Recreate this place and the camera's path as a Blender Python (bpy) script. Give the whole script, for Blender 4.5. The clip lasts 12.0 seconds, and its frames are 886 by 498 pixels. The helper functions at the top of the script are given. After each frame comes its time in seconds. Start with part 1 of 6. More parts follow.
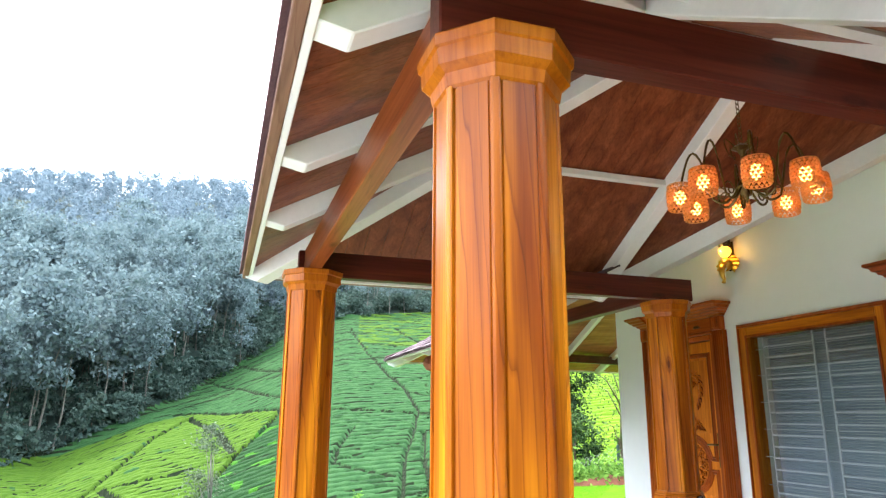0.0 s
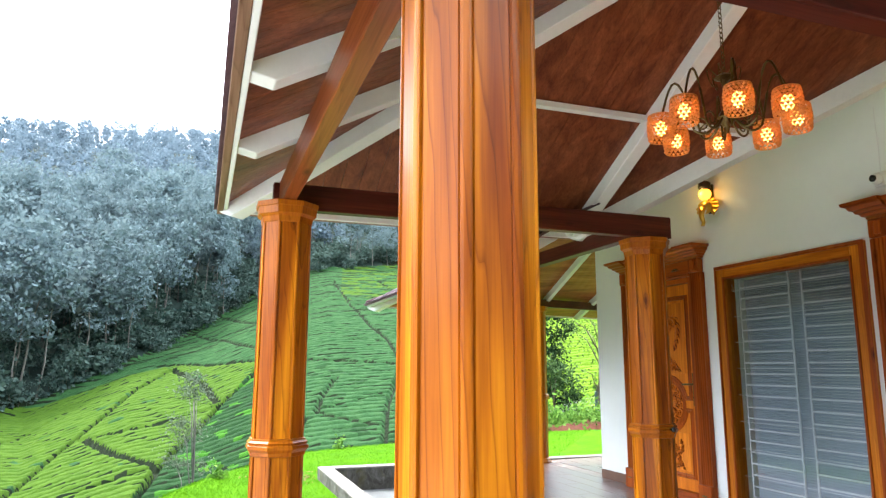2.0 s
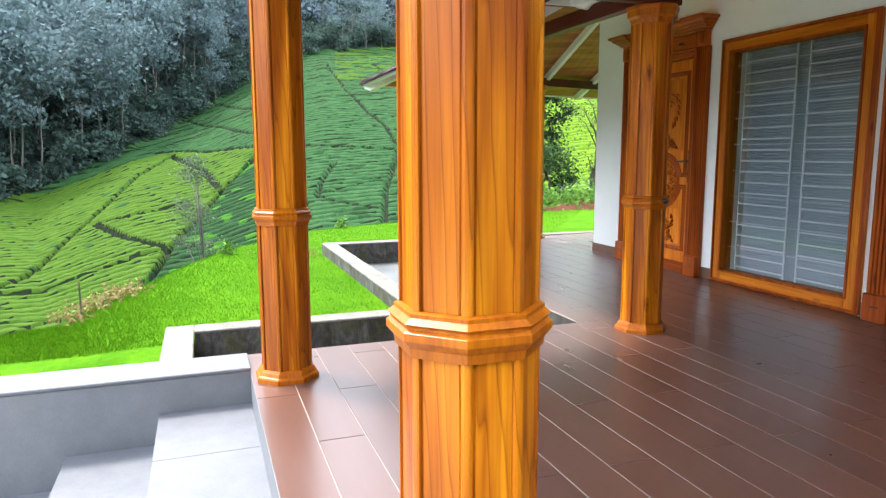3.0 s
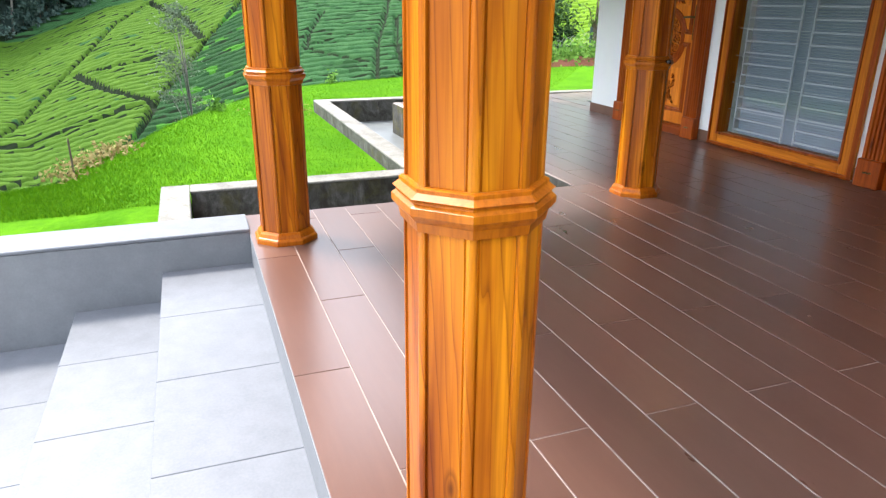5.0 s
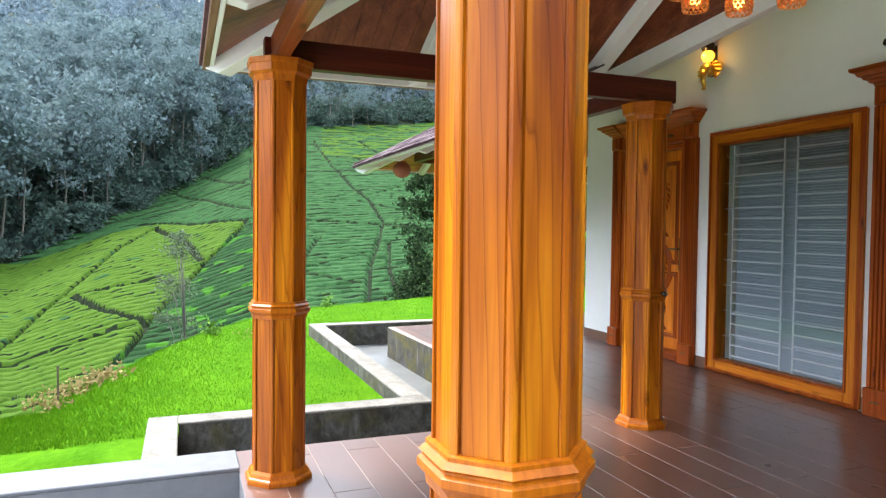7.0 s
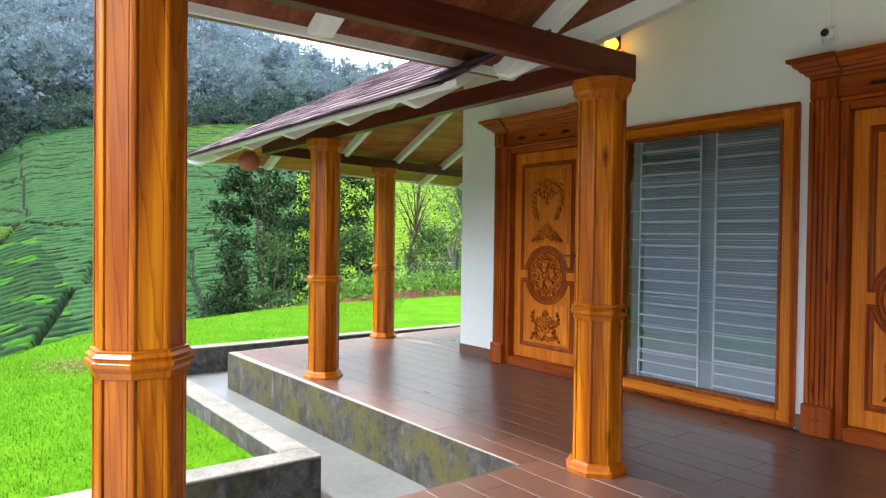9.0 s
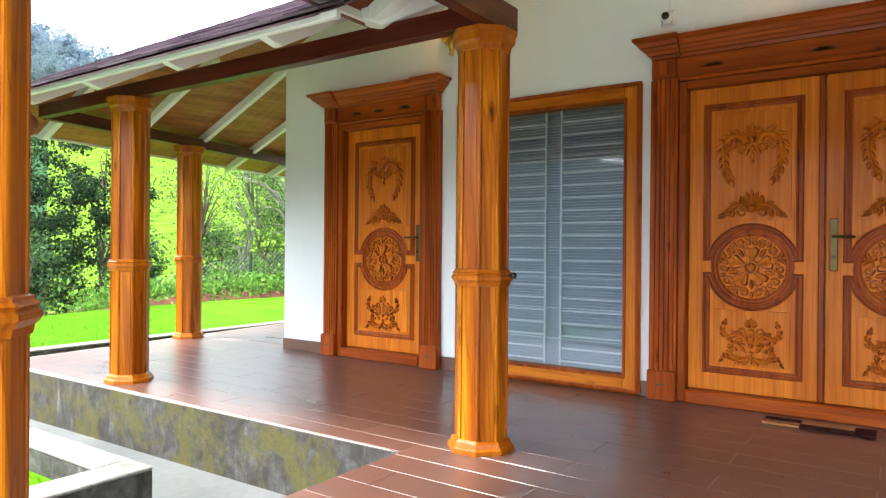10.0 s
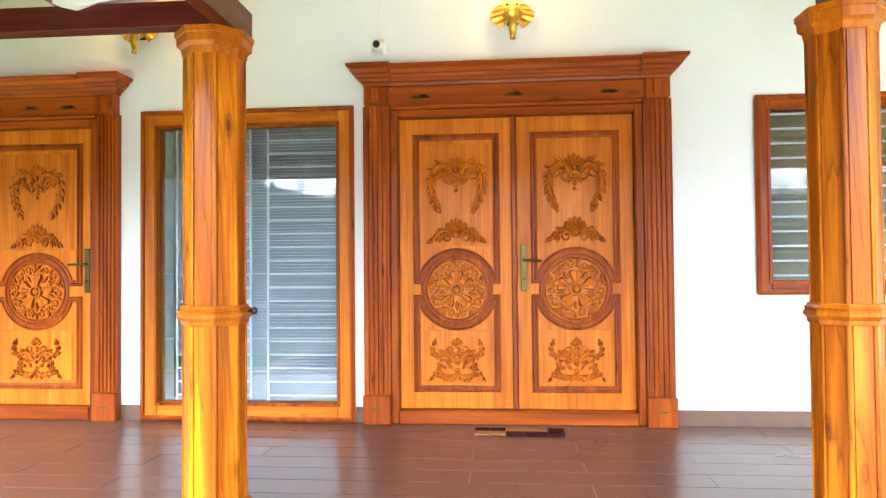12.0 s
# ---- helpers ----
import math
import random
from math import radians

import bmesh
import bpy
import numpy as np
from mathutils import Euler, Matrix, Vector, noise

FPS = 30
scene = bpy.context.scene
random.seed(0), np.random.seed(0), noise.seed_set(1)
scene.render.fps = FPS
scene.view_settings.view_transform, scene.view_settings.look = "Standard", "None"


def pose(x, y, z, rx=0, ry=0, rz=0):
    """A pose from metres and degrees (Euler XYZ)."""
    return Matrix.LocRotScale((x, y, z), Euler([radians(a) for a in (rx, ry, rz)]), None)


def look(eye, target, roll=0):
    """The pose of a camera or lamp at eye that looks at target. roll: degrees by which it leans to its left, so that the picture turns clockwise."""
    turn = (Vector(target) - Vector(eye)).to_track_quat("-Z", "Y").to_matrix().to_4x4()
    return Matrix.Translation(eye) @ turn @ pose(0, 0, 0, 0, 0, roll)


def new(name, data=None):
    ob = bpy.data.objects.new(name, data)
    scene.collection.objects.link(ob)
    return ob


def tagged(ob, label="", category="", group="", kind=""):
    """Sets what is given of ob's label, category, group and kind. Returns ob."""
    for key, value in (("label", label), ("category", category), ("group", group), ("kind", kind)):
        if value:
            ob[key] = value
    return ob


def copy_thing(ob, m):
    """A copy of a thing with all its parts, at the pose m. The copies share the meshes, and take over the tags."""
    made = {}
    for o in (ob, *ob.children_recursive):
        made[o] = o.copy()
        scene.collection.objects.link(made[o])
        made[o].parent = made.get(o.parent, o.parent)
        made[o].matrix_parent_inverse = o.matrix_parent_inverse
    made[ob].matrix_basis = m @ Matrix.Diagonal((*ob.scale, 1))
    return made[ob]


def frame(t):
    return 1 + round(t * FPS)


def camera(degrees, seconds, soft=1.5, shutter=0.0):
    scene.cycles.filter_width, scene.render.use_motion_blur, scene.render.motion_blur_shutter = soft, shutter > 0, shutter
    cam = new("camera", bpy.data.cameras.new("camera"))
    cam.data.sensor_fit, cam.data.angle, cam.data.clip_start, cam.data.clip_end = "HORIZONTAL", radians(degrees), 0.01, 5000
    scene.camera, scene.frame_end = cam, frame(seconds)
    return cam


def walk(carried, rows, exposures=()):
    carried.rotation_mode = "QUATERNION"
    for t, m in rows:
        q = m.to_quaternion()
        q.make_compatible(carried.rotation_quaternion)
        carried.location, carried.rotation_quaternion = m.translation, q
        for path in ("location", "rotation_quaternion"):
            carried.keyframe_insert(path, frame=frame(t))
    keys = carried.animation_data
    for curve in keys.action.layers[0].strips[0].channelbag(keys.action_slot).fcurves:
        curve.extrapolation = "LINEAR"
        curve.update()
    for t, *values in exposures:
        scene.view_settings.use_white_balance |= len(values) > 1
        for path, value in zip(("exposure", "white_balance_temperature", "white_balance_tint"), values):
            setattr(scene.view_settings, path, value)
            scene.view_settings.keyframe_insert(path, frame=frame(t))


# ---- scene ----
cam = camera(66.3, 12.0, soft=1.3)
EXPOSURES = [(0, 2.55), (2, 2.4), (3.5, 2.02), (5.5, 2.0), (6.5, 2.02), (9, 2.0), (10.5, 2.95), (12, 3.6)]
PATH = [
    (0, (2.547, -4.566, 1.364), (0.699, -3.971, 1.842), 0.3),
    (0.5, (2.536, -4.563, 1.385), (0.741, -3.963, 2.031), 0.3),
    (1, (2.49, -4.532, 1.346), (0.702, -3.919, 2.0), 0.2),
    (1.5, (2.47, -4.511, 1.306), (0.658, -3.881, 1.87), 0.3),
    (2, (2.492, -4.516, 1.265), (0.632, -3.864, 1.609), 0.2),
    (2.5, (2.465, -4.51, 1.226), (0.58, -3.842, 1.275), 0.3),
    (3, (2.489, -4.522, 1.195), (0.623, -3.859, 0.915), -0.1),
    (3.5, (2.466, -4.524, 1.163), (0.662, -3.878, 0.587), -0.2),
    (3.7, (2.461, -4.525, 1.155), (0.689, -3.889, 0.48), -0.2),
    (5.3, (2.483, -4.547, 1.248), (0.72, -3.893, 0.566), 0.6),
    (5.5, (2.485, -4.548, 1.26), (0.686, -3.879, 0.698), 0.7),
    (6, (2.491, -4.561, 1.286), (0.631, -3.862, 1.061), 0.6),
    (6.5, (2.484, -4.57, 1.291), (0.614, -3.866, 1.212), 0.7),
    (6.7, (2.466, -4.578, 1.29), (0.596, -3.872, 1.221), 0.7),
    (8.3, (1.634, -4.643, 1.294), (-0.121, -3.685, 1.259), 0.8),
    (8.5, (1.494, -4.647, 1.29), (-0.219, -3.615, 1.253), 0.9),
    (9, (1.114, -4.654, 1.261), (-0.48, -3.448, 1.227), 0.7),
    (9.5, (0.787, -4.699, 1.115), (-0.638, -3.296, 1.084), 0.7),
    (10, (0.479, -4.704, 1.022), (-0.657, -3.059, 1.018), 0.5),
    (10.5, (0.196, -4.694, 1.03), (-0.575, -2.849, 1.064), 0.2),
    (11, (0.002, -4.71, 1.021), (-0.405, -2.753, 1.084), -0.1),
    (11.5, (-0.055, -4.668, 1.048), (-0.298, -2.684, 1.107), -0.5),
    (12, (-0.055, -4.651, 1.082), (-0.229, -2.659, 1.129), -0.5),
]
walk(cam, [(t, look(eye, target, roll)) for t, eye, target, roll in PATH], EXPOSURES)

# ==== place ====

# ---- world and sun ----
world = bpy.data.worlds.new("sky")
scene.world = world
world.use_nodes = True
wn = world.node_tree
sky = wn.nodes.new("ShaderNodeTexSky")
sky.sky_type = "NISHITA"
sky.sun_disc = False
sky.sun_elevation = radians(60)
sky.sun_rotation = radians(237)
sky.air_density, sky.dust_density, sky.ozone_density = 1.0, 4.0, 1.0
cloud = wn.nodes.new("ShaderNodeMix")
cloud.data_type = "RGBA"
cloud.inputs["Factor"].default_value = 0.72
cloud.inputs["B"].default_value = (8.7, 9.4, 10.6, 1)
wn.links.new(sky.outputs[0], cloud.inputs["A"])
wn.links.new(cloud.outputs["Result"], wn.nodes["Background"].inputs[0])
wn.nodes["Background"].inputs[1].default_value = 0.15
sun_data = bpy.data.lights.new("sun", "SUN")
sun_data.energy, sun_data.angle, sun_data.color = 1.9, radians(10), (1.0, 0.95, 0.88)
sun = new("sun", sun_data)
sun.matrix_world = look((-15, -13, 33), (0, 0, 0))

# ---- node helpers ----


def material(name):
    m = bpy.data.materials.new(name)
    m.use_nodes = True
    return m, m.node_tree.nodes, m.node_tree.links, m.node_tree.nodes["Principled BSDF"]


def coords(nodes, links, scale, rot=(0, 0, 0)):
    tc = nodes.new("ShaderNodeTexCoord")
    mp = nodes.new("ShaderNodeMapping")
    mp.inputs["Scale"].default_value = scale
    mp.inputs["Rotation"].default_value = rot
    links.new(tc.outputs["Object"], mp.inputs["Vector"])
    return mp.outputs["Vector"]


def shifted(nodes, links, vec, amount):
    """Moves a pattern by the object's own random number, so that pieces differ."""
    info = nodes.new("ShaderNodeObjectInfo")
    mul = nodes.new("ShaderNodeMath")
    mul.operation = "MULTIPLY"
    mul.inputs[1].default_value = amount
    add = nodes.new("ShaderNodeVectorMath")
    add.operation = "ADD"
    links.new(info.outputs["Random"], mul.inputs[0])
    links.new(vec, add.inputs[0])
    links.new(mul.outputs[0], add.inputs[1])
    return add.outputs[0], info.outputs["Random"]


def noise_tex(nodes, links, vec, scale, detail=4, rough=0.55, distort=0.0):
    n = nodes.new("ShaderNodeTexNoise")
    n.inputs["Scale"].default_value = scale
    n.inputs["Detail"].default_value = detail
    n.inputs["Roughness"].default_value = rough
    n.inputs["Distortion"].default_value = distort
    links.new(vec, n.inputs["Vector"])
    return n.outputs["Fac"]


def ramp(nodes, links, fac, stops):
    r = nodes.new("ShaderNodeValToRGB")
    e = r.color_ramp.elements
    while len(e) < len(stops):
        e.new(0.5)
    for k, (p, c) in enumerate(stops):
        e[k].position = p
        e[k].color = (*c, 1) if len(c) == 3 else c
    links.new(fac, r.inputs[0])
    return r.outputs[0]


def mixed(nodes, links, fac, a, b, kind="MIX"):
    m = nodes.new("ShaderNodeMix")
    m.data_type = "RGBA"
    m.blend_type = kind
    for sock, v in (("Factor", fac), ("A", a), ("B", b)):
        if isinstance(v, (int, float)):
            m.inputs[sock].default_value = v
        elif isinstance(v, tuple):
            m.inputs[sock].default_value = (*v, 1)
        else:
            links.new(v, m.inputs[sock])
    return m.outputs["Result"]


def bump(nodes, links, bsdf, height, strength, distance=0.01):
    b = nodes.new("ShaderNodeBump")
    b.inputs["Strength"].default_value = strength
    b.inputs["Distance"].default_value = distance
    links.new(height, b.inputs["Height"])
    links.new(b.outputs[0], bsdf.inputs["Normal"])


def wood(name, dark, mid, light, rough=0.25, along="Z", coat=0.3, knots=True, figure=0.4):
    """Varnished wood: fine fibres, broad soft streaks, a heartwood figure and a few long knots along one axis."""
    m, n, l, p = material(name)

    def lengthwise(a, b):
        return {"X": (b, a, a), "Y": (a, b, a), "Z": (a, a, b)}[along]
    v, rnd = shifted(n, l, coords(n, l, lengthwise(42, 1.1)), 37.0)
    v2, _ = shifted(n, l, coords(n, l, lengthwise(7, 0.45)), 19.0)
    v3, _ = shifted(n, l, coords(n, l, lengthwise(7.5, 0.55)), 29.0)
    fine = noise_tex(n, l, v, 2.0, 6, 0.6, 0.3)
    wide = noise_tex(n, l, v2, 1.5, 3, 0.5, 0.9)
    c = ramp(n, l, wide, [(0.28, dark), (0.5, mid), (0.72, light)])
    fibre = ramp(n, l, fine, [(0.3, (0.72, 0.66, 0.60)), (0.55, (1, 1, 1)), (0.8, (1.10, 1.10, 1.08))])
    c = mixed(n, l, 1.0, c, fibre, "MULTIPLY")
    wv = n.new("ShaderNodeTexWave")
    wv.wave_type, wv.bands_direction, wv.wave_profile = "BANDS", "DIAGONAL", "SAW"
    wv.inputs["Scale"].default_value = 2.3
    wv.inputs["Distortion"].default_value = 9.0
    wv.inputs["Detail"].default_value = 2.0
    wv.inputs["Detail Scale"].default_value = 0.8
    l.new(v3, wv.inputs["Vector"])
    lines = ramp(n, l, wv.outputs["Fac"], [(0.0, (0.42, 0.30, 0.22)), (0.10, (0.86, 0.82, 0.78)), (0.3, (1, 1, 1)), (0.95, (1.06, 1.06, 1.02)), (1.0, (0.7, 0.6, 0.52))])
    c = mixed(n, l, figure, c, mixed(n, l, 1.0, c, lines, "MULTIPLY"))
    if knots:
        kv, _ = shifted(n, l, coords(n, l, lengthwise(6, 1.9)), 11.0)
        vo = n.new("ShaderNodeTexVoronoi")
        vo.inputs["Scale"].default_value = 1.15
        l.new(kv, vo.inputs["Vector"])
        k = ramp(n, l, vo.outputs["Distance"], [(0.05, (0.9, 0.9, 0.9)), (0.085, (0.25, 0.25, 0.25)), (0.10, (0.55, 0.55, 0.55)), (0.14, (0, 0, 0))])
        c = mixed(n, l, k, c, tuple(d * 0.4 for d in dark))
    tint = ramp(n, l, rnd, [(0.0, (0.9, 0.88, 0.86)), (1.0, (1.08, 1.07, 1.04))])
    c = mixed(n, l, 1.0, c, tint, "MULTIPLY")
    l.new(c, p.inputs["Base Color"])
    rr = ramp(n, l, fine, [(0.2, (rough + 0.10,) * 3), (0.8, (rough,) * 3)])
    l.new(rr, p.inputs["Roughness"])
    p.inputs["Coat Weight"].default_value = coat * 0.5
    p.inputs["Specular IOR Level"].default_value = 0.2
    p.inputs["Coat Roughness"].default_value = 0.12
    bump(n, l, p, fine, 0.10, 0.003)
    return m


def plain(name, a, b, scale=6.0, rough=0.6, bumps=0.15, dist=0.004, metal=0.0, spec=0.5, detail=5):
    """A surface of two near colours mixed at a coarse and a fine scale."""
    m, n, l, p = material(name)
    v, rnd = shifted(n, l, coords(n, l, (1, 1, 1)), 23.0)
    f1 = noise_tex(n, l, v, scale, detail, 0.6)
    f2 = noise_tex(n, l, v, scale * 11, 4, 0.6)
    c = ramp(n, l, f1, [(0.3, a), (0.7, b)])
    c2 = ramp(n, l, f2, [(0.3, a), (0.7, b)])
    l.new(mixed(n, l, 0.4, c, c2), p.inputs["Base Color"])
    p.inputs["Roughness"].default_value = rough
    p.inputs["Metallic"].default_value = metal
    p.inputs["Specular IOR Level"].default_value = spec
    bump(n, l, p, f2, bumps, dist)
    return m


# ---- materials ----
COL_WOOD = wood("teak_column", (0.219, 0.0413, 0.00147), (0.439, 0.12, 0.00393), (0.681, 0.247, 0.00785), 0.30, coat=0.16, figure=0.72)
BAND_WOOD = wood("teak_moulding", (0.331, 0.0754, 0.00255), (0.423, 0.115, 0.00425), (0.515, 0.156, 0.00595), 0.28, coat=0.2, knots=False, figure=0.12)
DOOR_WOOD = wood("teak_door", (0.52, 0.13, 0.0084), (0.65, 0.184, 0.0118), (0.78, 0.249, 0.0202), 0.34, coat=0.1, knots=False, figure=0.15)
FRAME_WOOD = wood("teak_frame", (0.203, 0.0338, 0.00232), (0.323, 0.0605, 0.00464), (0.454, 0.102, 0.00813), 0.34, coat=0.12, figure=0.25)
FRAME_WOOD_X = wood("teak_frame_across", (0.203, 0.0338, 0.00232), (0.323, 0.0605, 0.00464), (0.454, 0.102, 0.00813), 0.34, "X", 0.12, figure=0.25)
WIN_WOOD = wood("teak_window", (0.39, 0.103, 0.00546), (0.546, 0.164, 0.00956), (0.702, 0.242, 0.0164), 0.34, coat=0.12, figure=0.3)
WIN_WOOD_X = wood("teak_window_across", (0.39, 0.103, 0.00546), (0.546, 0.164, 0.00956), (0.702, 0.242, 0.0164), 0.34, "X", 0.12, figure=0.3)
CARVE_WOOD = wood("teak_carving", (0.442, 0.106, 0.00788), (0.572, 0.153, 0.011), (0.702, 0.214, 0.0173), 0.30, "Z", 0.14, False, 0.1)
# stain for the steep cuts, darkened to stand for the shade between leaves
CARVE_SHADE_STAIN = wood("dark_stained_shaded_cut", (0.169, 0.0286, 0.0026), (0.247, 0.0468, 0.0039), (0.338, 0.0715, 0.0052), 0.45, "Z", 0.0, False, 0.1)
BEAM_WOOD = wood("dark_beam_wood", (0.050, 0.008, 0.005), (0.085, 0.014, 0.008), (0.13, 0.025, 0.012), 0.35, "Y", 0.1)
BEAM_WOOD_X = wood("dark_beam_wood_across", (0.050, 0.008, 0.005), (0.085, 0.014, 0.008), (0.13, 0.025, 0.012), 0.35, "X", 0.1)
# lighter copy of the beam wood: light from outside put into the colour
LIT_BEAM_WOOD = wood("lit_red_brown_beam_wood", (0.12, 0.024, 0.008), (0.20, 0.045, 0.013), (0.28, 0.075, 0.02), 0.3, "X", 0.15)
BOARD_WOOD = wood("ceiling_board_wood", (0.13, 0.033, 0.014), (0.21, 0.060, 0.025), (0.30, 0.098, 0.043), 0.4, "X", 0.1, False, 0.3)
BOARD_WOOD_Y = wood("ceiling_board_wood_front", (0.13, 0.033, 0.014), (0.21, 0.060, 0.025), (0.30, 0.098, 0.043), 0.4, "Y", 0.1, False, 0.3)
WING_BOARD = wood("wing_ceiling_board", (0.253, 0.0893, 0.027), (0.391, 0.147, 0.045), (0.506, 0.21, 0.07), 0.42, "Y", 0.1, False, 0.3)
WHITE_PAINT = plain("white_roof_paint", (0.72, 0.74, 0.70), (0.82, 0.83, 0.79), 3.0, 0.45, 0.1)
WALL_PAINT = plain("white_wall_paint", (0.76, 0.79, 0.755), (0.81, 0.835, 0.80), 0.8, 0.55, 0.12, 0.003)


def plank_material():
    """Brown wood-look porcelain plank: matt grain with a satin glaze."""
    m, n, l, p = material("wood_plank_tile")
    v, rnd = shifted(n, l, coords(n, l, (1.0, 9, 9)), 41.0)
    v2, _ = shifted(n, l, coords(n, l, (1, 2.5, 1)), 13.0)
    f = noise_tex(n, l, v, 3.0, 8, 0.7, 0.5)
    w = noise_tex(n, l, v2, 2.0, 4, 0.6, 0.4)
    c = ramp(n, l, f, [(0.2, (0.092, 0.046, 0.034)), (0.5, (0.108, 0.054, 0.040)), (0.8, (0.128, 0.066, 0.049))])
    c2 = ramp(n, l, w, [(0.3, (0.096, 0.047, 0.035)), (0.7, (0.122, 0.062, 0.046))])
    c = mixed(n, l, 0.4, c, c2)
    tint = ramp(n, l, rnd, [(0.0, (0.85, 0.85, 0.87)), (1.0, (1.12, 1.08, 1.04))])
    l.new(mixed(n, l, 1.0, c, tint, "MULTIPLY"), p.inputs["Base Color"])
    rr = ramp(n, l, w, [(0.25, (0.27,) * 3), (0.8, (0.30,) * 3)])
    l.new(rr, p.inputs["Roughness"])
    p.inputs["Specular IOR Level"].default_value = 0.75
    return m


PLANK = plank_material()
GROUT = plain("floor_grout", (0.34, 0.28, 0.25), (0.42, 0.36, 0.32), 20, 0.8)
SKIRT = plain("brown_skirting_tile", (0.11, 0.055, 0.035), (0.17, 0.085, 0.05), 5, 0.35)
STEP_STONE = plain("grey_step_stone", (0.10, 0.107, 0.122), (0.145, 0.153, 0.172), 9.0, 0.5, 0.2, 0.002)
CHEEK_STONE = plain("grey_cheek_stone", (0.13, 0.137, 0.15), (0.18, 0.188, 0.20), 9.0, 0.55, 0.2, 0.002)


def concrete_material(name, moss, cover, grey=1.0):
    """Cement render, stained dark and green by water."""
    m, n, l, p = material(name)
    v = coords(n, l, (1, 1, 1))
    a = noise_tex(n, l, v, 2.6, 7, 0.7, 0.5)
    b = noise_tex(n, l, v, 22, 6, 0.65)
    d = noise_tex(n, l, coords(n, l, (2.2, 2.2, 1.6)), 2.6, 8, 0.72, 0.6)
    e = noise_tex(n, l, coords(n, l, (7, 7, 1.1)), 1.9, 5, 0.6, 0.4)
    base = ramp(n, l, b, [(0.3, (0.050 * grey, 0.049 * grey, 0.044 * grey)), (0.7, (0.120 * grey, 0.117 * grey, 0.109 * grey))])
    c = mixed(n, l, ramp(n, l, e, [(0.56, (0, 0, 0)), (0.70, (0.65, 0.65, 0.65))]), base, (0.24 * grey, 0.235 * grey, 0.22 * grey))
    stain = ramp(n, l, d, [(0.40, (0, 0, 0)), (0.50, (0.55, 0.55, 0.55)), (0.60, (0.95, 0.95, 0.95))])
    c = mixed(n, l, stain, c, (0.022, 0.019, 0.012))
    if moss:
        mm = ramp(n, l, a, [(cover, (0, 0, 0)), (cover + 0.1, (moss, moss, moss))])
        c = mixed(n, l, mm, c, mixed(n, l, b, (0.030, 0.032, 0.006), (0.105, 0.092, 0.010)))
    l.new(c, p.inputs["Base Color"])
    p.inputs["Roughness"].default_value = 0.85
    bump(n, l, p, b, 0.5, 0.008)
    return m


CONCRETE_WALL = concrete_material("stained_concrete", 0.45, 0.53)
DECK_CONCRETE = concrete_material("mossy_deck_concrete", 0.9, 0.47, 0.72)
CONCRETE_TOP = plain("pale_concrete", (0.085, 0.080, 0.068), (0.29, 0.28, 0.255), 4.5, 0.85, 0.5, 0.005, 0, 0.2, 8)
WET_CONCRETE = plain("wet_concrete_floor", (0.085, 0.094, 0.096), (0.175, 0.185, 0.185), 1.6, 0.35, 0.2, 0.003)
SHINGLE = plain("plum_shingle", (0.11, 0.062, 0.072), (0.22, 0.14, 0.15), 9, 0.9, 0.4, 0.004, 0, 0.08)
FASCIA = wood("brown_fascia", (0.13, 0.07, 0.05), (0.22, 0.12, 0.08), (0.30, 0.18, 0.12), 0.5, "X", 0.0, False)
GRASS = plain("lawn_grass", (0.026, 0.105, 0.002), (0.082, 0.205, 0.005), 1.6, 0.9, 0.9, 0.03, 0, 0.03, 7)

# ---- mesh helpers ----


def part(name, bm, mat, parent=None, label=""):
    me = bpy.data.meshes.new(name)
    bm.normal_update()
    bm.to_mesh(me)
    bm.free()
    if mat:
        me.materials.append(mat)
    ob = new(name, me)
    if parent:
        ob.parent = parent
    if label:
        ob["label"] = label
    return ob


def share(name, source, parent, loc, rot=(0, 0, 0), scale=None):
    """Another object on the same mesh."""
    ob = new(name, source.data)
    ob.parent = parent
    ob.location = loc
    ob.rotation_euler = rot
    if scale:
        ob.scale = scale
    return ob


def thing(name, label, category, loc=(0, 0, 0), rz=0.0, group="", kind=""):
    ob = new(name)
    ob.matrix_world = pose(*loc, 0, 0, rz)
    return tagged(ob, label, category, group, kind)


def box(bm, x0, x1, y0, y1, z0, z1, bevel=0.0):
    v = [bm.verts.new((x, y, z)) for z in (z0, z1) for y in (y0, y1) for x in (x0, x1)]
    fs = [bm.faces.new([v[i] for i in q]) for q in ((0, 2, 3, 1), (4, 5, 7, 6), (0, 1, 5, 4), (1, 3, 7, 5), (3, 2, 6, 7), (2, 0, 4, 6))]
    if bevel:
        edges = list({e for f in fs for e in f.edges})
        bmesh.ops.bevel(bm, geom=edges, offset=bevel, segments=1, affect="EDGES")
    return bm


def boxbm(x0, x1, y0, y1, z0, z1, bevel=0.0):
    return box(bmesh.new(), x0, x1, y0, y1, z0, z1, bevel)


def loop_faces(bm, rings, closed=True, caps=True):
    """Skins rings of points into a surface."""
    vs = [[bm.verts.new(p) for p in r] for r in rings]
    n = len(vs[0])
    for a, b in zip(vs, vs[1:]):
        for i in range(n if closed else n - 1):
            j = (i + 1) % n
            bm.faces.new((a[i], a[j], b[j], b[i]))
    if caps and closed:
        bm.faces.new(list(reversed(vs[0])))
        bm.faces.new(vs[-1])
    return bm


def ngon(r, z, n=8, turn=math.pi / 8):
    return [(r * math.cos(turn + 2 * math.pi * k / n), r * math.sin(turn + 2 * math.pi * k / n), z) for k in range(n)]


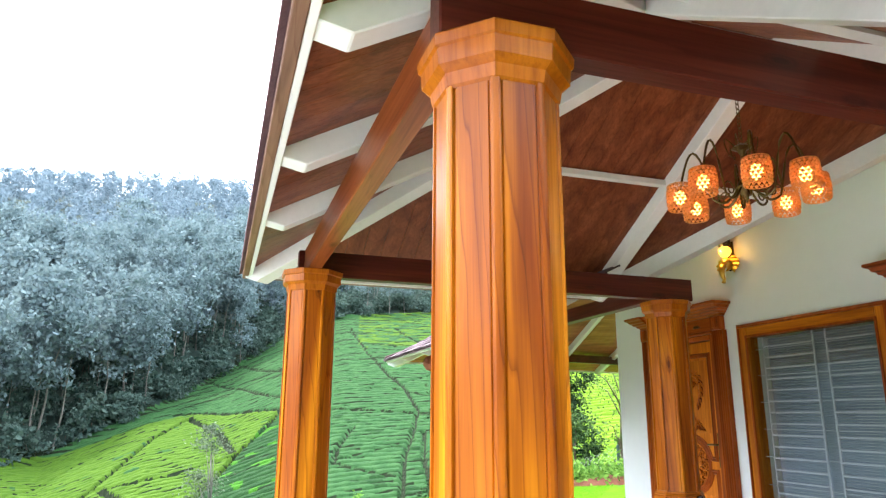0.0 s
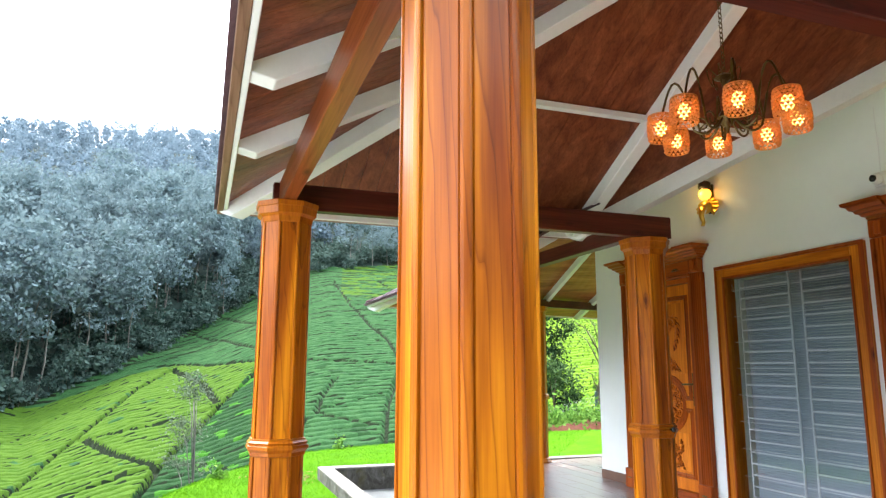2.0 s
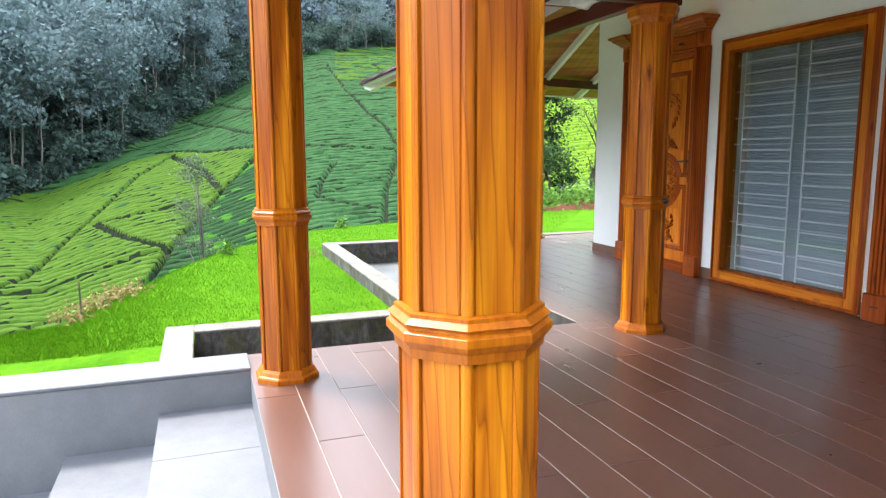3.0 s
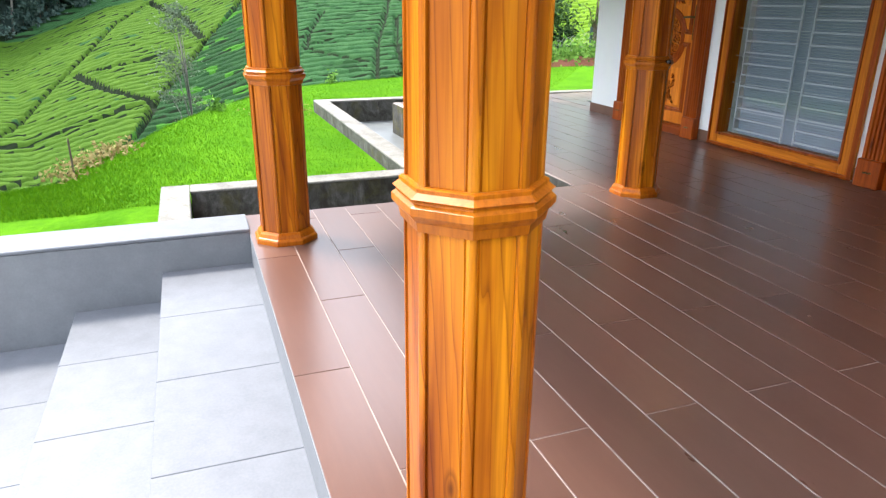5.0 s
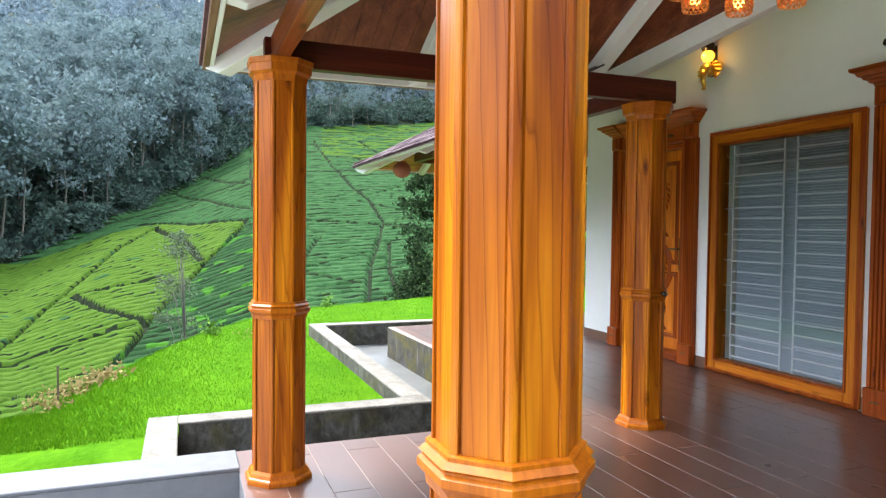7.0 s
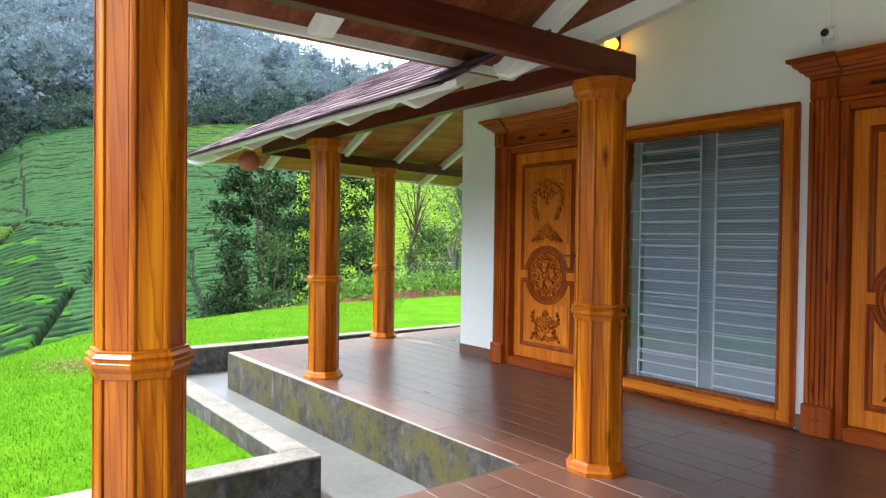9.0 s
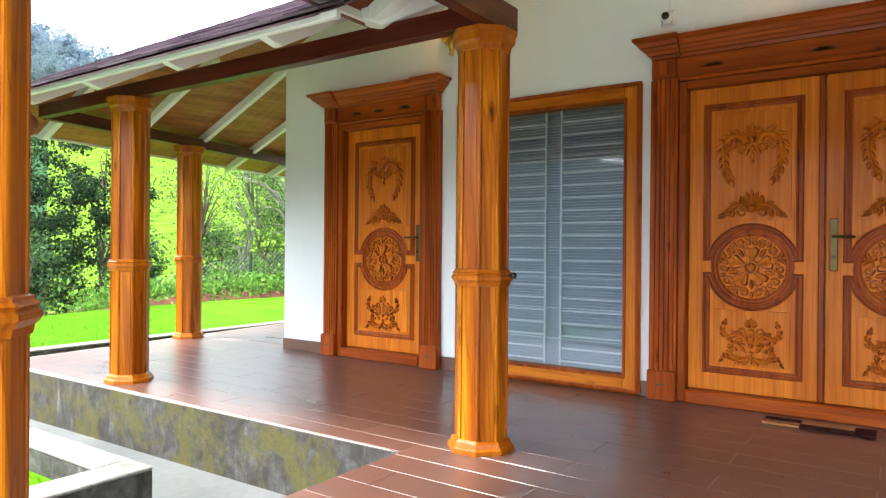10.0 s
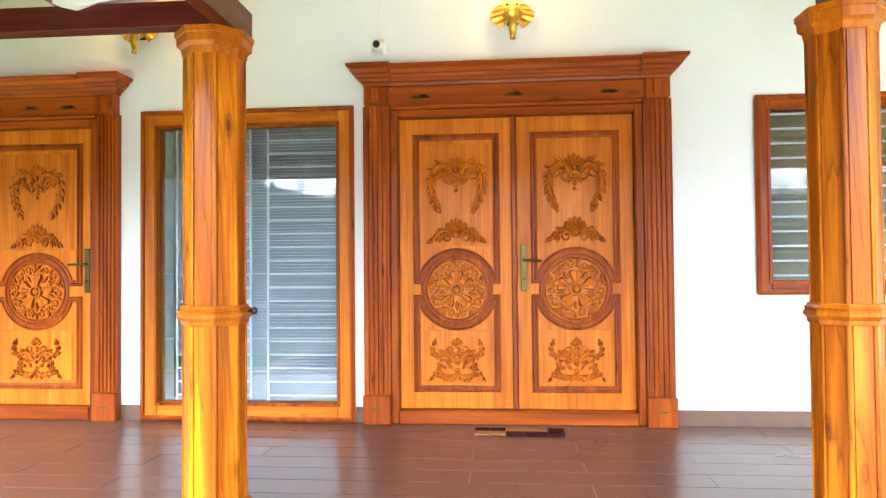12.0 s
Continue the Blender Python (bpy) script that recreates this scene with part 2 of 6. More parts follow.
def turned(profile, n=8, turn=math.pi / 8):
    """A body of n sides from (radius, height) pairs."""
    return loop_faces(bmesh.new(), [ngon(r, z, n, turn) for r, z in profile])


def prism(bm, pts, a, b, axis="x"):
    """Extrudes a closed outline of (u, v) from a to b along an axis."""
    def at(u, v, w):
        return {"x": (w, u, v), "y": (u, w, v), "z": (u, v, w)}[axis]
    lo = [bm.verts.new(at(u, v, a)) for u, v in pts]
    hi = [bm.verts.new(at(u, v, b)) for u, v in pts]
    n = len(pts)
    for i in range(n):
        j = (i + 1) % n
        bm.faces.new((lo[i], lo[j], hi[j], hi[i]))
    bm.faces.new(list(reversed(lo)))
    bm.faces.new(hi)
    bmesh.ops.recalc_face_normals(bm, faces=bm.faces[:])
    return bm


def beam_between(bm, p, q, width, depth, up=(0, 0, 1)):
    """A squared bar whose top middle line runs from p to q."""
    p, q = Vector(p), Vector(q)
    d = (q - p).normalized()
    side = d.cross(Vector(up)).normalized()
    top = side.cross(d).normalized()
    ring = [(-1, 0), (1, 0), (1, -1), (-1, -1)]
    rows = [[tuple(e + side * (s * width / 2) + top * (t * depth)) for s, t in ring] for e in (p, q)]
    loop_faces(bm, rows)
    bmesh.ops.recalc_face_normals(bm, faces=bm.faces[:])
    return bm


def tube(bm, pts, r, n=6):
    """A round bar along points."""
    pts = [Vector(p) for p in pts]
    rings = []
    for k, p in enumerate(pts):
        d = (pts[min(k + 1, len(pts) - 1)] - pts[max(k - 1, 0)]).normalized()
        a = d.orthogonal().normalized()
        if abs(d.z) < 0.95:
            a = d.cross(Vector((0, 0, 1))).normalized()
        b = d.cross(a)
        rk = r[k] if isinstance(r, (list, tuple)) else r
        rings.append([tuple(p + a * (rk * math.cos(2 * math.pi * i / n)) + b * (rk * math.sin(2 * math.pi * i / n))) for i in range(n)])
    return loop_faces(bm, rings)


def smooth(ob):
    for poly in ob.data.polygons:
        poly.use_smooth = True
    return ob


# ---- ground plan ----
DECK_Y, PORCH_Y, PORCH_X = -2.03, -4.31, -1.62
DECK_END = -6.05
WALL_END = -4.70
PIT_Z, KERB_Z = -0.39, -0.08
EAVE_X, EAVE_Y, EAVE_Z, RIDGE_Z = 1.95, -4.43, 2.17, 3.22
EAVE_R = 1.66                              # the near side overhangs less
PITCH = (RIDGE_Z - EAVE_Z) / EAVE_X
COLUMNS = {"a": (1.305, -4.049), "b": (-1.14, -4.13), "c": (-1.33, -1.73), "r": (1.35, -1.73)}
WING_COLUMNS = ((-4.36, -1.84), (-6.13, -0.10))

# ---- setting: deck, steps, walls ----
floor = tagged(new("floor"), "dark brown wood-look plank tiles with pale grout on the veranda", "floor", kind="structure")
bm = bmesh.new()
prism(bm, [(PORCH_X, PORCH_Y), (3.4, PORCH_Y), (3.4, DECK_Y), (7.5, DECK_Y), (7.5, 0.0), (WALL_END, 0.0), (WALL_END, 3.5), (DECK_END - 0.55, 3.5), (DECK_END - 0.02, DECK_Y - 0.07), (PORCH_X, DECK_Y)], -0.6, -0.012, "z")
part("deck_slab", bm, DECK_CONCRETE, floor, "cement render stained with moss and damp")
bm = bmesh.new()
prism(bm, [(PORCH_X + 0.004, PORCH_Y + 0.004), (3.39, PORCH_Y + 0.004), (3.39, DECK_Y + 0.004), (7.49, DECK_Y + 0.004), (7.49, -0.001), (WALL_END, -0.001), (WALL_END, 3.49), (DECK_END - 0.54, 3.49), (DECK_END - 0.012, DECK_Y - 0.062), (PORCH_X + 0.004, DECK_Y + 0.004)], -0.011, -0.003, "z")
part("grout_bed", bm, GROUT, floor)

wall_front = tagged(new("wall_front"), "white painted front wall of the house", "wall", kind="structure")
OPEN = ((-3.92, -2.97, 0.0, 2.14), (-2.50, -1.20, 0.12, 2.08), (-0.81, 0.88, 0.0, 2.14), (1.70, 3.0, 0.95, 2.11))
xs = WALL_END
bm = bmesh.new()
for x0, x1, z0, z1 in OPEN:
    box(bm, xs, x0, 0.0, 0.23, -0.6, 4.2)
    if z0 > 0.0:
        box(bm, x0, x1, 0.0, 0.23, -0.6, z0)
    box(bm, x0, x1, 0.0, 0.23, z1, 4.2)
    xs = x1
box(bm, xs, 7.5, 0.0, 0.23, -0.6, 4.2)
part("wall_face", bm, WALL_PAINT, wall_front)
wall_side = tagged(part("wall_side", boxbm(WALL_END, WALL_END + 0.23, 0.23, 6.0, -0.6, 4.2), WALL_PAINT), "white painted side wall of the house", "wall", kind="structure")
room = tagged(part("wall_back", boxbm(WALL_END + 0.23, 7.5, 3.4, 3.6, -0.1, 3.4), WALL_PAINT), "plain inner wall behind the windows", "wall", kind="structure")
room_floor = tagged(part("floor_inside", boxbm(WALL_END + 0.23, 7.5, 0.23, 3.4, -0.1, 0.0), SKIRT), "brown tiled floor inside the house", "floor", kind="structure")
room_ceiling = tagged(part("ceiling_inside", boxbm(WALL_END + 0.23, 7.5, 0.23, 3.6, 3.2, 3.3), WALL_PAINT), "plain white ceiling inside the house", "ceiling", kind="structure")

# steps and the cheek wall beside them
steps = tagged(new("entrance_steps"), "pale grey stone steps up to the veranda", "steps", kind="structure")
edge = PORCH_Y
for k in range(3):
    top = -0.17 * (k + 1)
    depth = (0.48, 0.45, 0.45)[k]
    x = -1.255
    while x < 3.3:
        w = min(0.6, 3.35 - x)
        part("tread", boxbm(x + 0.0015, x + w - 0.0015, edge - depth - 0.0, edge - 0.002, top - 0.03, top, 0.002), STEP_STONE, steps)
        x += 0.6
    part("riser", boxbm(-1.255, 3.35, edge - depth + 0.025, edge + 0.0, top - 0.17, top - 0.031), CHEEK_STONE, steps)
    edge -= depth
part("edge_trim", boxbm(-1.255, 3.39, PORCH_Y - 0.006, PORCH_Y + 0.0, -0.17, -0.002), CHEEK_STONE, steps)
cheek = tagged(part("cheek_wall", boxbm(-1.55, -1.26, -6.2, PORCH_Y - 0.003, -0.7, 0.01, 0.004), CHEEK_STONE), "low grey stone cheek wall beside the steps", "wall", kind="structure")
cap_ = part("coping", boxbm(-1.555, -1.255, -6.2, PORCH_Y - 0.003, 0.011, 0.03, 0.004), STEP_STONE, cheek)

# ---- porch roof: hip in front, valley towards the wing ----
HIP_Y = EAVE_Y + EAVE_X
VALLEY_Y0, VALLEY_Y1 = -1.95, -0.30
WING_Y, WING_Z, WING_X = -2.50, 1.96, -6.10
WING_PITCH = 0.55


def reach(side):
    return EAVE_X if side < 0 else EAVE_R


def slope_z(x, lift=0.0, side=-1):
    e = reach(side)
    return EAVE_Z + (e - abs(x)) * (RIDGE_Z - EAVE_Z) / e + lift


def front_z(y, lift=0.0):
    return EAVE_Z + (y - EAVE_Y) * PITCH + lift


def wing_z(y, lift=0.0):
    return WING_Z + (y - WING_Y) * WING_PITCH + lift


def slab(name, pts, thick, mat, parent, label=""):
    """A flat polygon with thickness upwards."""
    bm = bmesh.new()
    lo = [bm.verts.new(p) for p in pts]
    hi = [bm.verts.new((p[0], p[1], p[2] + thick)) for p in pts]
    n = len(pts)
    for i in range(n):
        j = (i + 1) % n
        bm.faces.new((lo[i], lo[j], hi[j], hi[i]))
    bm.faces.new(list(reversed(lo)))
    bm.faces.new(hi)
    bmesh.ops.recalc_face_normals(bm, faces=bm.faces[:])
    return part(name, bm, mat, parent, label)


def board_strip(bm, quad, thick):
    lo = [bm.verts.new(p) for p in quad]
    hi = [bm.verts.new((p[0], p[1], p[2] + thick)) for p in quad]
    for i in range(4):
        j = (i + 1) % 4
        bm.faces.new((lo[i], lo[j], hi[j], hi[i]))
    bm.faces.new(list(reversed(lo)))
    bm.faces.new(hi)


RAFT = 0.10
ceiling = tagged(new("ceiling"), "porch roof lining of reddish brown boards between white rafters", "ceiling", kind="structure")


def clip_boards(side):
    """Boards of one side slope run from eave to ridge."""
    bm = bmesh.new()
    w = 0.115
    y = EAVE_Y
    while y < VALLEY_Y1 - 0.01:
        y1 = min(y + w - 0.003, VALLEY_Y1)
        def inner(v):
            return min(1.0, (v - EAVE_Y) / EAVE_X) * reach(side) if v < HIP_Y else reach(side)
        def outer(v):
            return 0.0 if v < VALLEY_Y0 else (v - VALLEY_Y0) / (VALLEY_Y1 - VALLEY_Y0) * reach(side)
        e = reach(side)
        xa0, xa1 = e - outer(y), e - inner(y)
        xb0, xb1 = e - outer(y1), e - inner(y1)
        quad = [(side * xa0, y, slope_z(xa0, RAFT, side)), (side * xb0, y1, slope_z(xb0, RAFT, side)), (side * xb1, y1, slope_z(xb1, RAFT, side)), (side * xa1, y, slope_z(xa1, RAFT, side))]
        board_strip(bm, quad, 0.018)
        y += w
    bmesh.ops.recalc_face_normals(bm, faces=bm.faces[:])
    return bm


for side in (-1, 1):
    part("side_lining", clip_boards(side), BOARD_WOOD, ceiling)
bm = bmesh.new()
x = -EAVE_X
while x < EAVE_R - 0.01:
    x1 = min(x + 0.112, EAVE_R)
    ya, yb = EAVE_Y + EAVE_X * (1 - abs(x) / reach(x)), EAVE_Y + EAVE_X * (1 - abs(x1) / reach(x1))
    board_strip(bm, [(x, EAVE_Y, front_z(EAVE_Y, RAFT)), (x1, EAVE_Y, front_z(EAVE_Y, RAFT)), (x1, yb, front_z(yb, RAFT)), (x, ya, front_z(ya, RAFT))], 0.018)
    x += 0.115
bmesh.ops.recalc_face_normals(bm, faces=bm.faces[:])
part("front_lining", bm, BOARD_WOOD_Y, ceiling)

porch_roof = tagged(new("porch_roof"), "hipped porch roof with white rafters and plum shingles", "roof", kind="structure")


def rafter(p, q, parent, width=0.095, depth=0.115, tail=True):
    """White rafter from eave p to top q (lower edge), its tail cut to a bevel."""
    p, q = Vector(p), Vector(q)
    d = (q - p).normalized()
    side = d.cross(Vector((0, 0, 1))).normalized()
    up = side.cross(d).normalized()
    n = (q - p).length
    prof = [(0.0, depth), (0.0, 0.065), (0.075, 0.0), (n, 0.0), (n, depth)] if tail else [(0, depth), (0, 0), (n, 0), (n, depth)]
    bm = bmesh.new()
    rows = [[tuple(p + d * u + up * v + side * s) for u, v in prof] for s in (-width / 2, width / 2)]
    loop_faces(bm, rows)
    bmesh.ops.recalc_face_normals(bm, faces=bm.faces[:])
    bmesh.ops.bevel(bm, geom=bm.edges[:], offset=0.004, segments=1, affect="EDGES")
    return part("rafter", bm, WHITE_PAINT, parent)


for side in (-1, 1):
    for y in (-3.14, -1.93):
        e = reach(side)
        top = min(e, (y - EAVE_Y) / EAVE_X * e) - 0.02
        rafter((side * (e - 0.03), y, slope_z(e - 0.03, 0, side)), (side * (e - top), y, slope_z(e - top, 0, side)), porch_roof)
    e = reach(side)
    rafter((side * (e - 0.02), EAVE_Y + 0.02, EAVE_Z - 0.01), (side * 0.03, HIP_Y - 0.03, RIDGE_Z - 0.03), porch_roof, 0.11, 0.13)
    rafter((side * (e - 0.02), VALLEY_Y0 + 0.02, EAVE_Z + 0.0), (side * 0.03, VALLEY_Y1, RIDGE_Z - 0.02), porch_roof, 0.12, 0.12)
    # batten half-way up the slope
    bm = beam_between(bmesh.new(), (side * 0.92, -3.45, slope_z(0.92, RAFT - 0.001, side)), (side * 0.92, -1.04, slope_z(0.92, RAFT - 0.001, side)), 0.05, 0.035)
    part("batten", bm, WHITE_PAINT, porch_roof)
for x in (-0.64, 0.21, 1.10):
    y1 = EAVE_Y + EAVE_X * (1 - abs(x) / reach(x)) - 0.03
    rafter((x, EAVE_Y + 0.03, front_z(EAVE_Y + 0.03)), (x, y1, front_z(y1)), porch_roof)
part("ridge_board", beam_between(bmesh.new(), (0, HIP_Y, RIDGE_Z + 0.08), (0, 0, RIDGE_Z + 0.08), 0.05, 0.12), WHITE_PAINT, porch_roof)
for side in (-1, 1):
    part("eave_board", boxbm(side * reach(side) - 0.012, side * reach(side) + 0.012, EAVE_Y, -1.5, EAVE_Z + 0.062, EAVE_Z + 0.125, 0.003), WHITE_PAINT, porch_roof)
    part("fascia", boxbm(min(side * (reach(side) + 0.013), side * (reach(side) + 0.05)), max(side * (reach(side) + 0.013), side * (reach(side) + 0.05)), EAVE_Y - 0.05, -1.5, EAVE_Z + 0.06, EAVE_Z + 0.165, 0.003), FASCIA, porch_roof, "weathered brown edge board")
part("eave_board", boxbm(-EAVE_X + 0.0125, EAVE_R - 0.0125, EAVE_Y - 0.012, EAVE_Y + 0.012, EAVE_Z + 0.062, EAVE_Z + 0.125, 0.003), WHITE_PAINT, porch_roof)
part("fascia", boxbm(-EAVE_X - 0.012, EAVE_R + 0.012, EAVE_Y - 0.05, EAVE_Y - 0.013, EAVE_Z + 0.06, EAVE_Z + 0.165, 0.003), FASCIA, porch_roof, "weathered brown edge board")
O = 0.07
for side in (-1, 1):
    e = reach(side)
    slab("side_cover", [(side * (e + O), EAVE_Y - O, slope_z(e + O, RAFT + 0.03, side)), (side * (e + O), VALLEY_Y0, slope_z(e + O, RAFT + 0.03, side)), (0, 0, RIDGE_Z + RAFT + 0.03), (0, HIP_Y, RIDGE_Z + RAFT + 0.03)], 0.03, SHINGLE, porch_roof, "plum shingle covering")
slab("front_cover", [(-(EAVE_X + O), EAVE_Y - O, front_z(EAVE_Y - O, RAFT + 0.03)), ((EAVE_R + O), EAVE_Y - O, front_z(EAVE_Y - O, RAFT + 0.03)), (0, HIP_Y, RIDGE_Z + RAFT + 0.03)], 0.03, SHINGLE, porch_roof, "plum shingle covering")

# beams on the porch columns
BEAM_Z0, BEAM_Z1 = 2.118, 2.262
beams = tagged(new("porch_beams"), "dark varnished wooden beams on the porch columns", "beam", kind="structure")
part("beam", boxbm(-1.275, -1.205, -4.20, -1.60, BEAM_Z0, BEAM_Z1, 0.004), BEAM_WOOD, beams)
part("beam", boxbm(1.31, 1.38, -4.20, -1.60, BEAM_Z0, BEAM_Z1, 0.004), BEAM_WOOD, beams)
part("beam", boxbm(-1.203, 1.308, -4.17, -4.10, BEAM_Z0, BEAM_Z1, 0.004), LIT_BEAM_WOOD, beams, "red-brown front beam, outside light put into its colour")

# ---- wing roof ----
wing_roof = tagged(new("wing_roof"), "low wing roof of plum shingles with white rafter tails", "roof", kind="structure")
END_SLANT = -0.22                          # the end eave runs outwards
WT = 2.6                                   # plan depth of the slope
wing_lining = tagged(new("ceiling_wing"), "wing roof lining of warm brown boards between white rafters", "ceiling", kind="structure")
bm = bmesh.new()
x = WING_X
while x < 7.5:
    x1 = x + 0.125
    ya, yb = WING_Y + min(WT, x - WING_X), WING_Y + min(WT, x1 - WING_X)
    board_strip(bm, [(x, WING_Y, wing_z(WING_Y, 0.09)), (x1 - 0.003, WING_Y, wing_z(WING_Y, 0.09)), (x1 - 0.003, yb, wing_z(yb, 0.09)), (x, ya, wing_z(ya, 0.09))], 0.018)
    x = x1
    if -2.05 < x < 1.95:
        x = 1.95
bmesh.ops.recalc_face_normals(bm, faces=bm.faces[:])
part("front_lining", bm, WING_BOARD, wing_lining)


def end_z(x, lift=0.0):
    return WING_Z + (x - WING_X) * WING_PITCH + lift


def end_edge(y):
    return WING_X + END_SLANT * (y - WING_Y)


def end_lining_z(x, y, lift=0.0):
    top = WING_X + max(0.05, min(WT, y - WING_Y))
    return WING_Z + lift + (x - end_edge(y)) * WING_PITCH * (top - WING_X) / (top - end_edge(y))


bm = bmesh.new()
y = WING_Y
while y < 5.0:
    y1 = y + 0.125
    xa, xb = WING_X + min(WT, y - WING_Y), WING_X + min(WT, y1 - WING_Y)
    board_strip(bm, [(end_edge(y), y, end_z(WING_X, 0.09)), (end_edge(y1), y1 - 0.003, end_z(WING_X, 0.09)), (xb, y1 - 0.003, end_z(xb, 0.09)), (xa, y, end_z(xa, 0.09))], 0.018)
    y = y1
bmesh.ops.recalc_face_normals(bm, faces=bm.faces[:])
part("end_lining", bm, WING_BOARD, wing_lining)

for side in (-1, 1):
    slab("valley_lining", [(side * reach(side), VALLEY_Y0, slope_z(reach(side), 0.09, side)), (0, VALLEY_Y1, RIDGE_Z + 0.09), (0, 0, RIDGE_Z + 0.09), (side * 2.05, 0, wing_z(0, 0.085))], 0.015, WHITE_PAINT, wing_lining, "white painted lining beside the valley")
for x in (-5.45, -4.6, -3.75, -2.9, -2.1):
    y1 = WING_Y + min(WT, x - WING_X) - 0.05
    rafter((x, WING_Y + 0.02, wing_z(WING_Y + 0.02, -0.005)), (x, min(y1, -0.002), wing_z(min(y1, -0.002), -0.005)), wing_roof, 0.06, 0.085)
for y in (-1.6, -0.75, 0.1, 0.95, 1.8, 2.65):
    x0, x1 = end_edge(y) + 0.02, WING_X + min(1.35, y - WING_Y) - 0.03
    rafter((x0, y, end_lining_z(x0, y, -0.005)), (x1, y, end_lining_z(x1, y, -0.005)), wing_roof, 0.06, 0.085)
rafter((WING_X + 0.02, WING_Y + 0.02, WING_Z - 0.02), (WING_X + 2.5, WING_Y + 2.5, wing_z(WING_Y + 2.5, -0.02)), wing_roof, 0.1, 0.11)
part("eave_board", boxbm(WING_X, -1.6, WING_Y - 0.03, WING_Y, WING_Z + 0.07, WING_Z + 0.105, 0.003), WHITE_PAINT, wing_roof)
part("eave_board", beam_between(bmesh.new(), (WING_X - 0.02, WING_Y - 0.03, WING_Z + 0.105), (end_edge(5.0) - 0.02, 5.0, WING_Z + 0.105), 0.03, 0.035), WHITE_PAINT, wing_roof)

slab("front_deck", [(WING_X - 0.06, WING_Y - 0.06, wing_z(WING_Y - 0.06, 0.115)), (-1.70, WING_Y - 0.06, wing_z(WING_Y - 0.06, 0.115)), (-1.70, WING_Y + WT + 0.9, wing_z(WING_Y + WT + 0.9, 0.115)), (WING_X + WT + 0.9, WING_Y + WT + 0.9, wing_z(WING_Y + WT + 0.9, 0.115))], 0.012, SHINGLE, wing_roof)
bm = bmesh.new()
y = WING_Y - 0.06
while y < 5.0:
    y1 = y + 0.25
    xa, xb = WING_X + min(WT + 0.9, max(0.02, y - WING_Y)), WING_X + min(WT + 0.9, max(0.02, y1 - WING_Y))
    board_strip(bm, [(end_edge(y) - 0.06, y, end_z(WING_X - 0.06, 0.125)), (end_edge(y1) - 0.06, y1, end_z(WING_X - 0.06, 0.125)), (xb, y1, end_z(xb, 0.125)), (xa, y, end_z(xa, 0.125))], 0.012)
    y = y1
bmesh.ops.recalc_face_normals(bm, faces=bm.faces[:])
part("end_deck", bm, SHINGLE, wing_roof)
slab("right_deck", [(1.9, WING_Y - 0.06, wing_z(WING_Y - 0.06, 0.115)), (7.5, WING_Y - 0.06, wing_z(WING_Y - 0.06, 0.115)), (7.5, WING_Y + WT + 0.9, wing_z(WING_Y + WT + 0.9, 0.115)), (1.9, WING_Y + WT + 0.9, wing_z(WING_Y + WT + 0.9, 0.115))], 0.012, SHINGLE, wing_roof)
slab("top_deck", [(-2.6, 0.25, 3.55), (7.5, 0.25, 3.55), (7.5, 6.0, 4.0), (-2.6, 6.0, 4.0)], 0.05, SHINGLE, wing_roof)
wing_beams = tagged(new("wing_beams"), "dark varnished wooden beams round the wing veranda", "beam", kind="structure")
part("beam", boxbm(-5.72, -1.28, -1.88, -1.80, 2.115, 2.225, 0.004), BEAM_WOOD_X, wing_beams)
bm = beam_between(bmesh.new(), (-5.76, -1.79, 2.225), (-7.03, 4.0, 2.225), 0.08, 0.11)
part("beam", bm, BEAM_WOOD, wing_beams)

# ---- columns ----


def shaft_outline(r, z):
    """Eight flats, each with a groove beside a corner bead."""
    pts = []
    h = r * math.tan(math.pi / 8)
    for k in range(8):
        a = k * math.pi / 4
        for u, d in ((-h + 0.002, 0.0012), (-h + 0.006, 0.0), (-h + 0.010, 0.0008), (-h + 0.0115, 0.010), (-h + 0.0155, 0.010), (-h + 0.0175, 0.004), (h - 0.018, 0.004), (h - 0.0155, 0.0065), (h - 0.0135, 0.004), (h - 0.012, 0.0006), (h - 0.006, 0.0), (h - 0.002, 0.0012)):
            rr = r - d
            pts.append((rr * math.cos(a) - u * math.sin(a), rr * math.sin(a) + u * math.cos(a), z))
    return pts


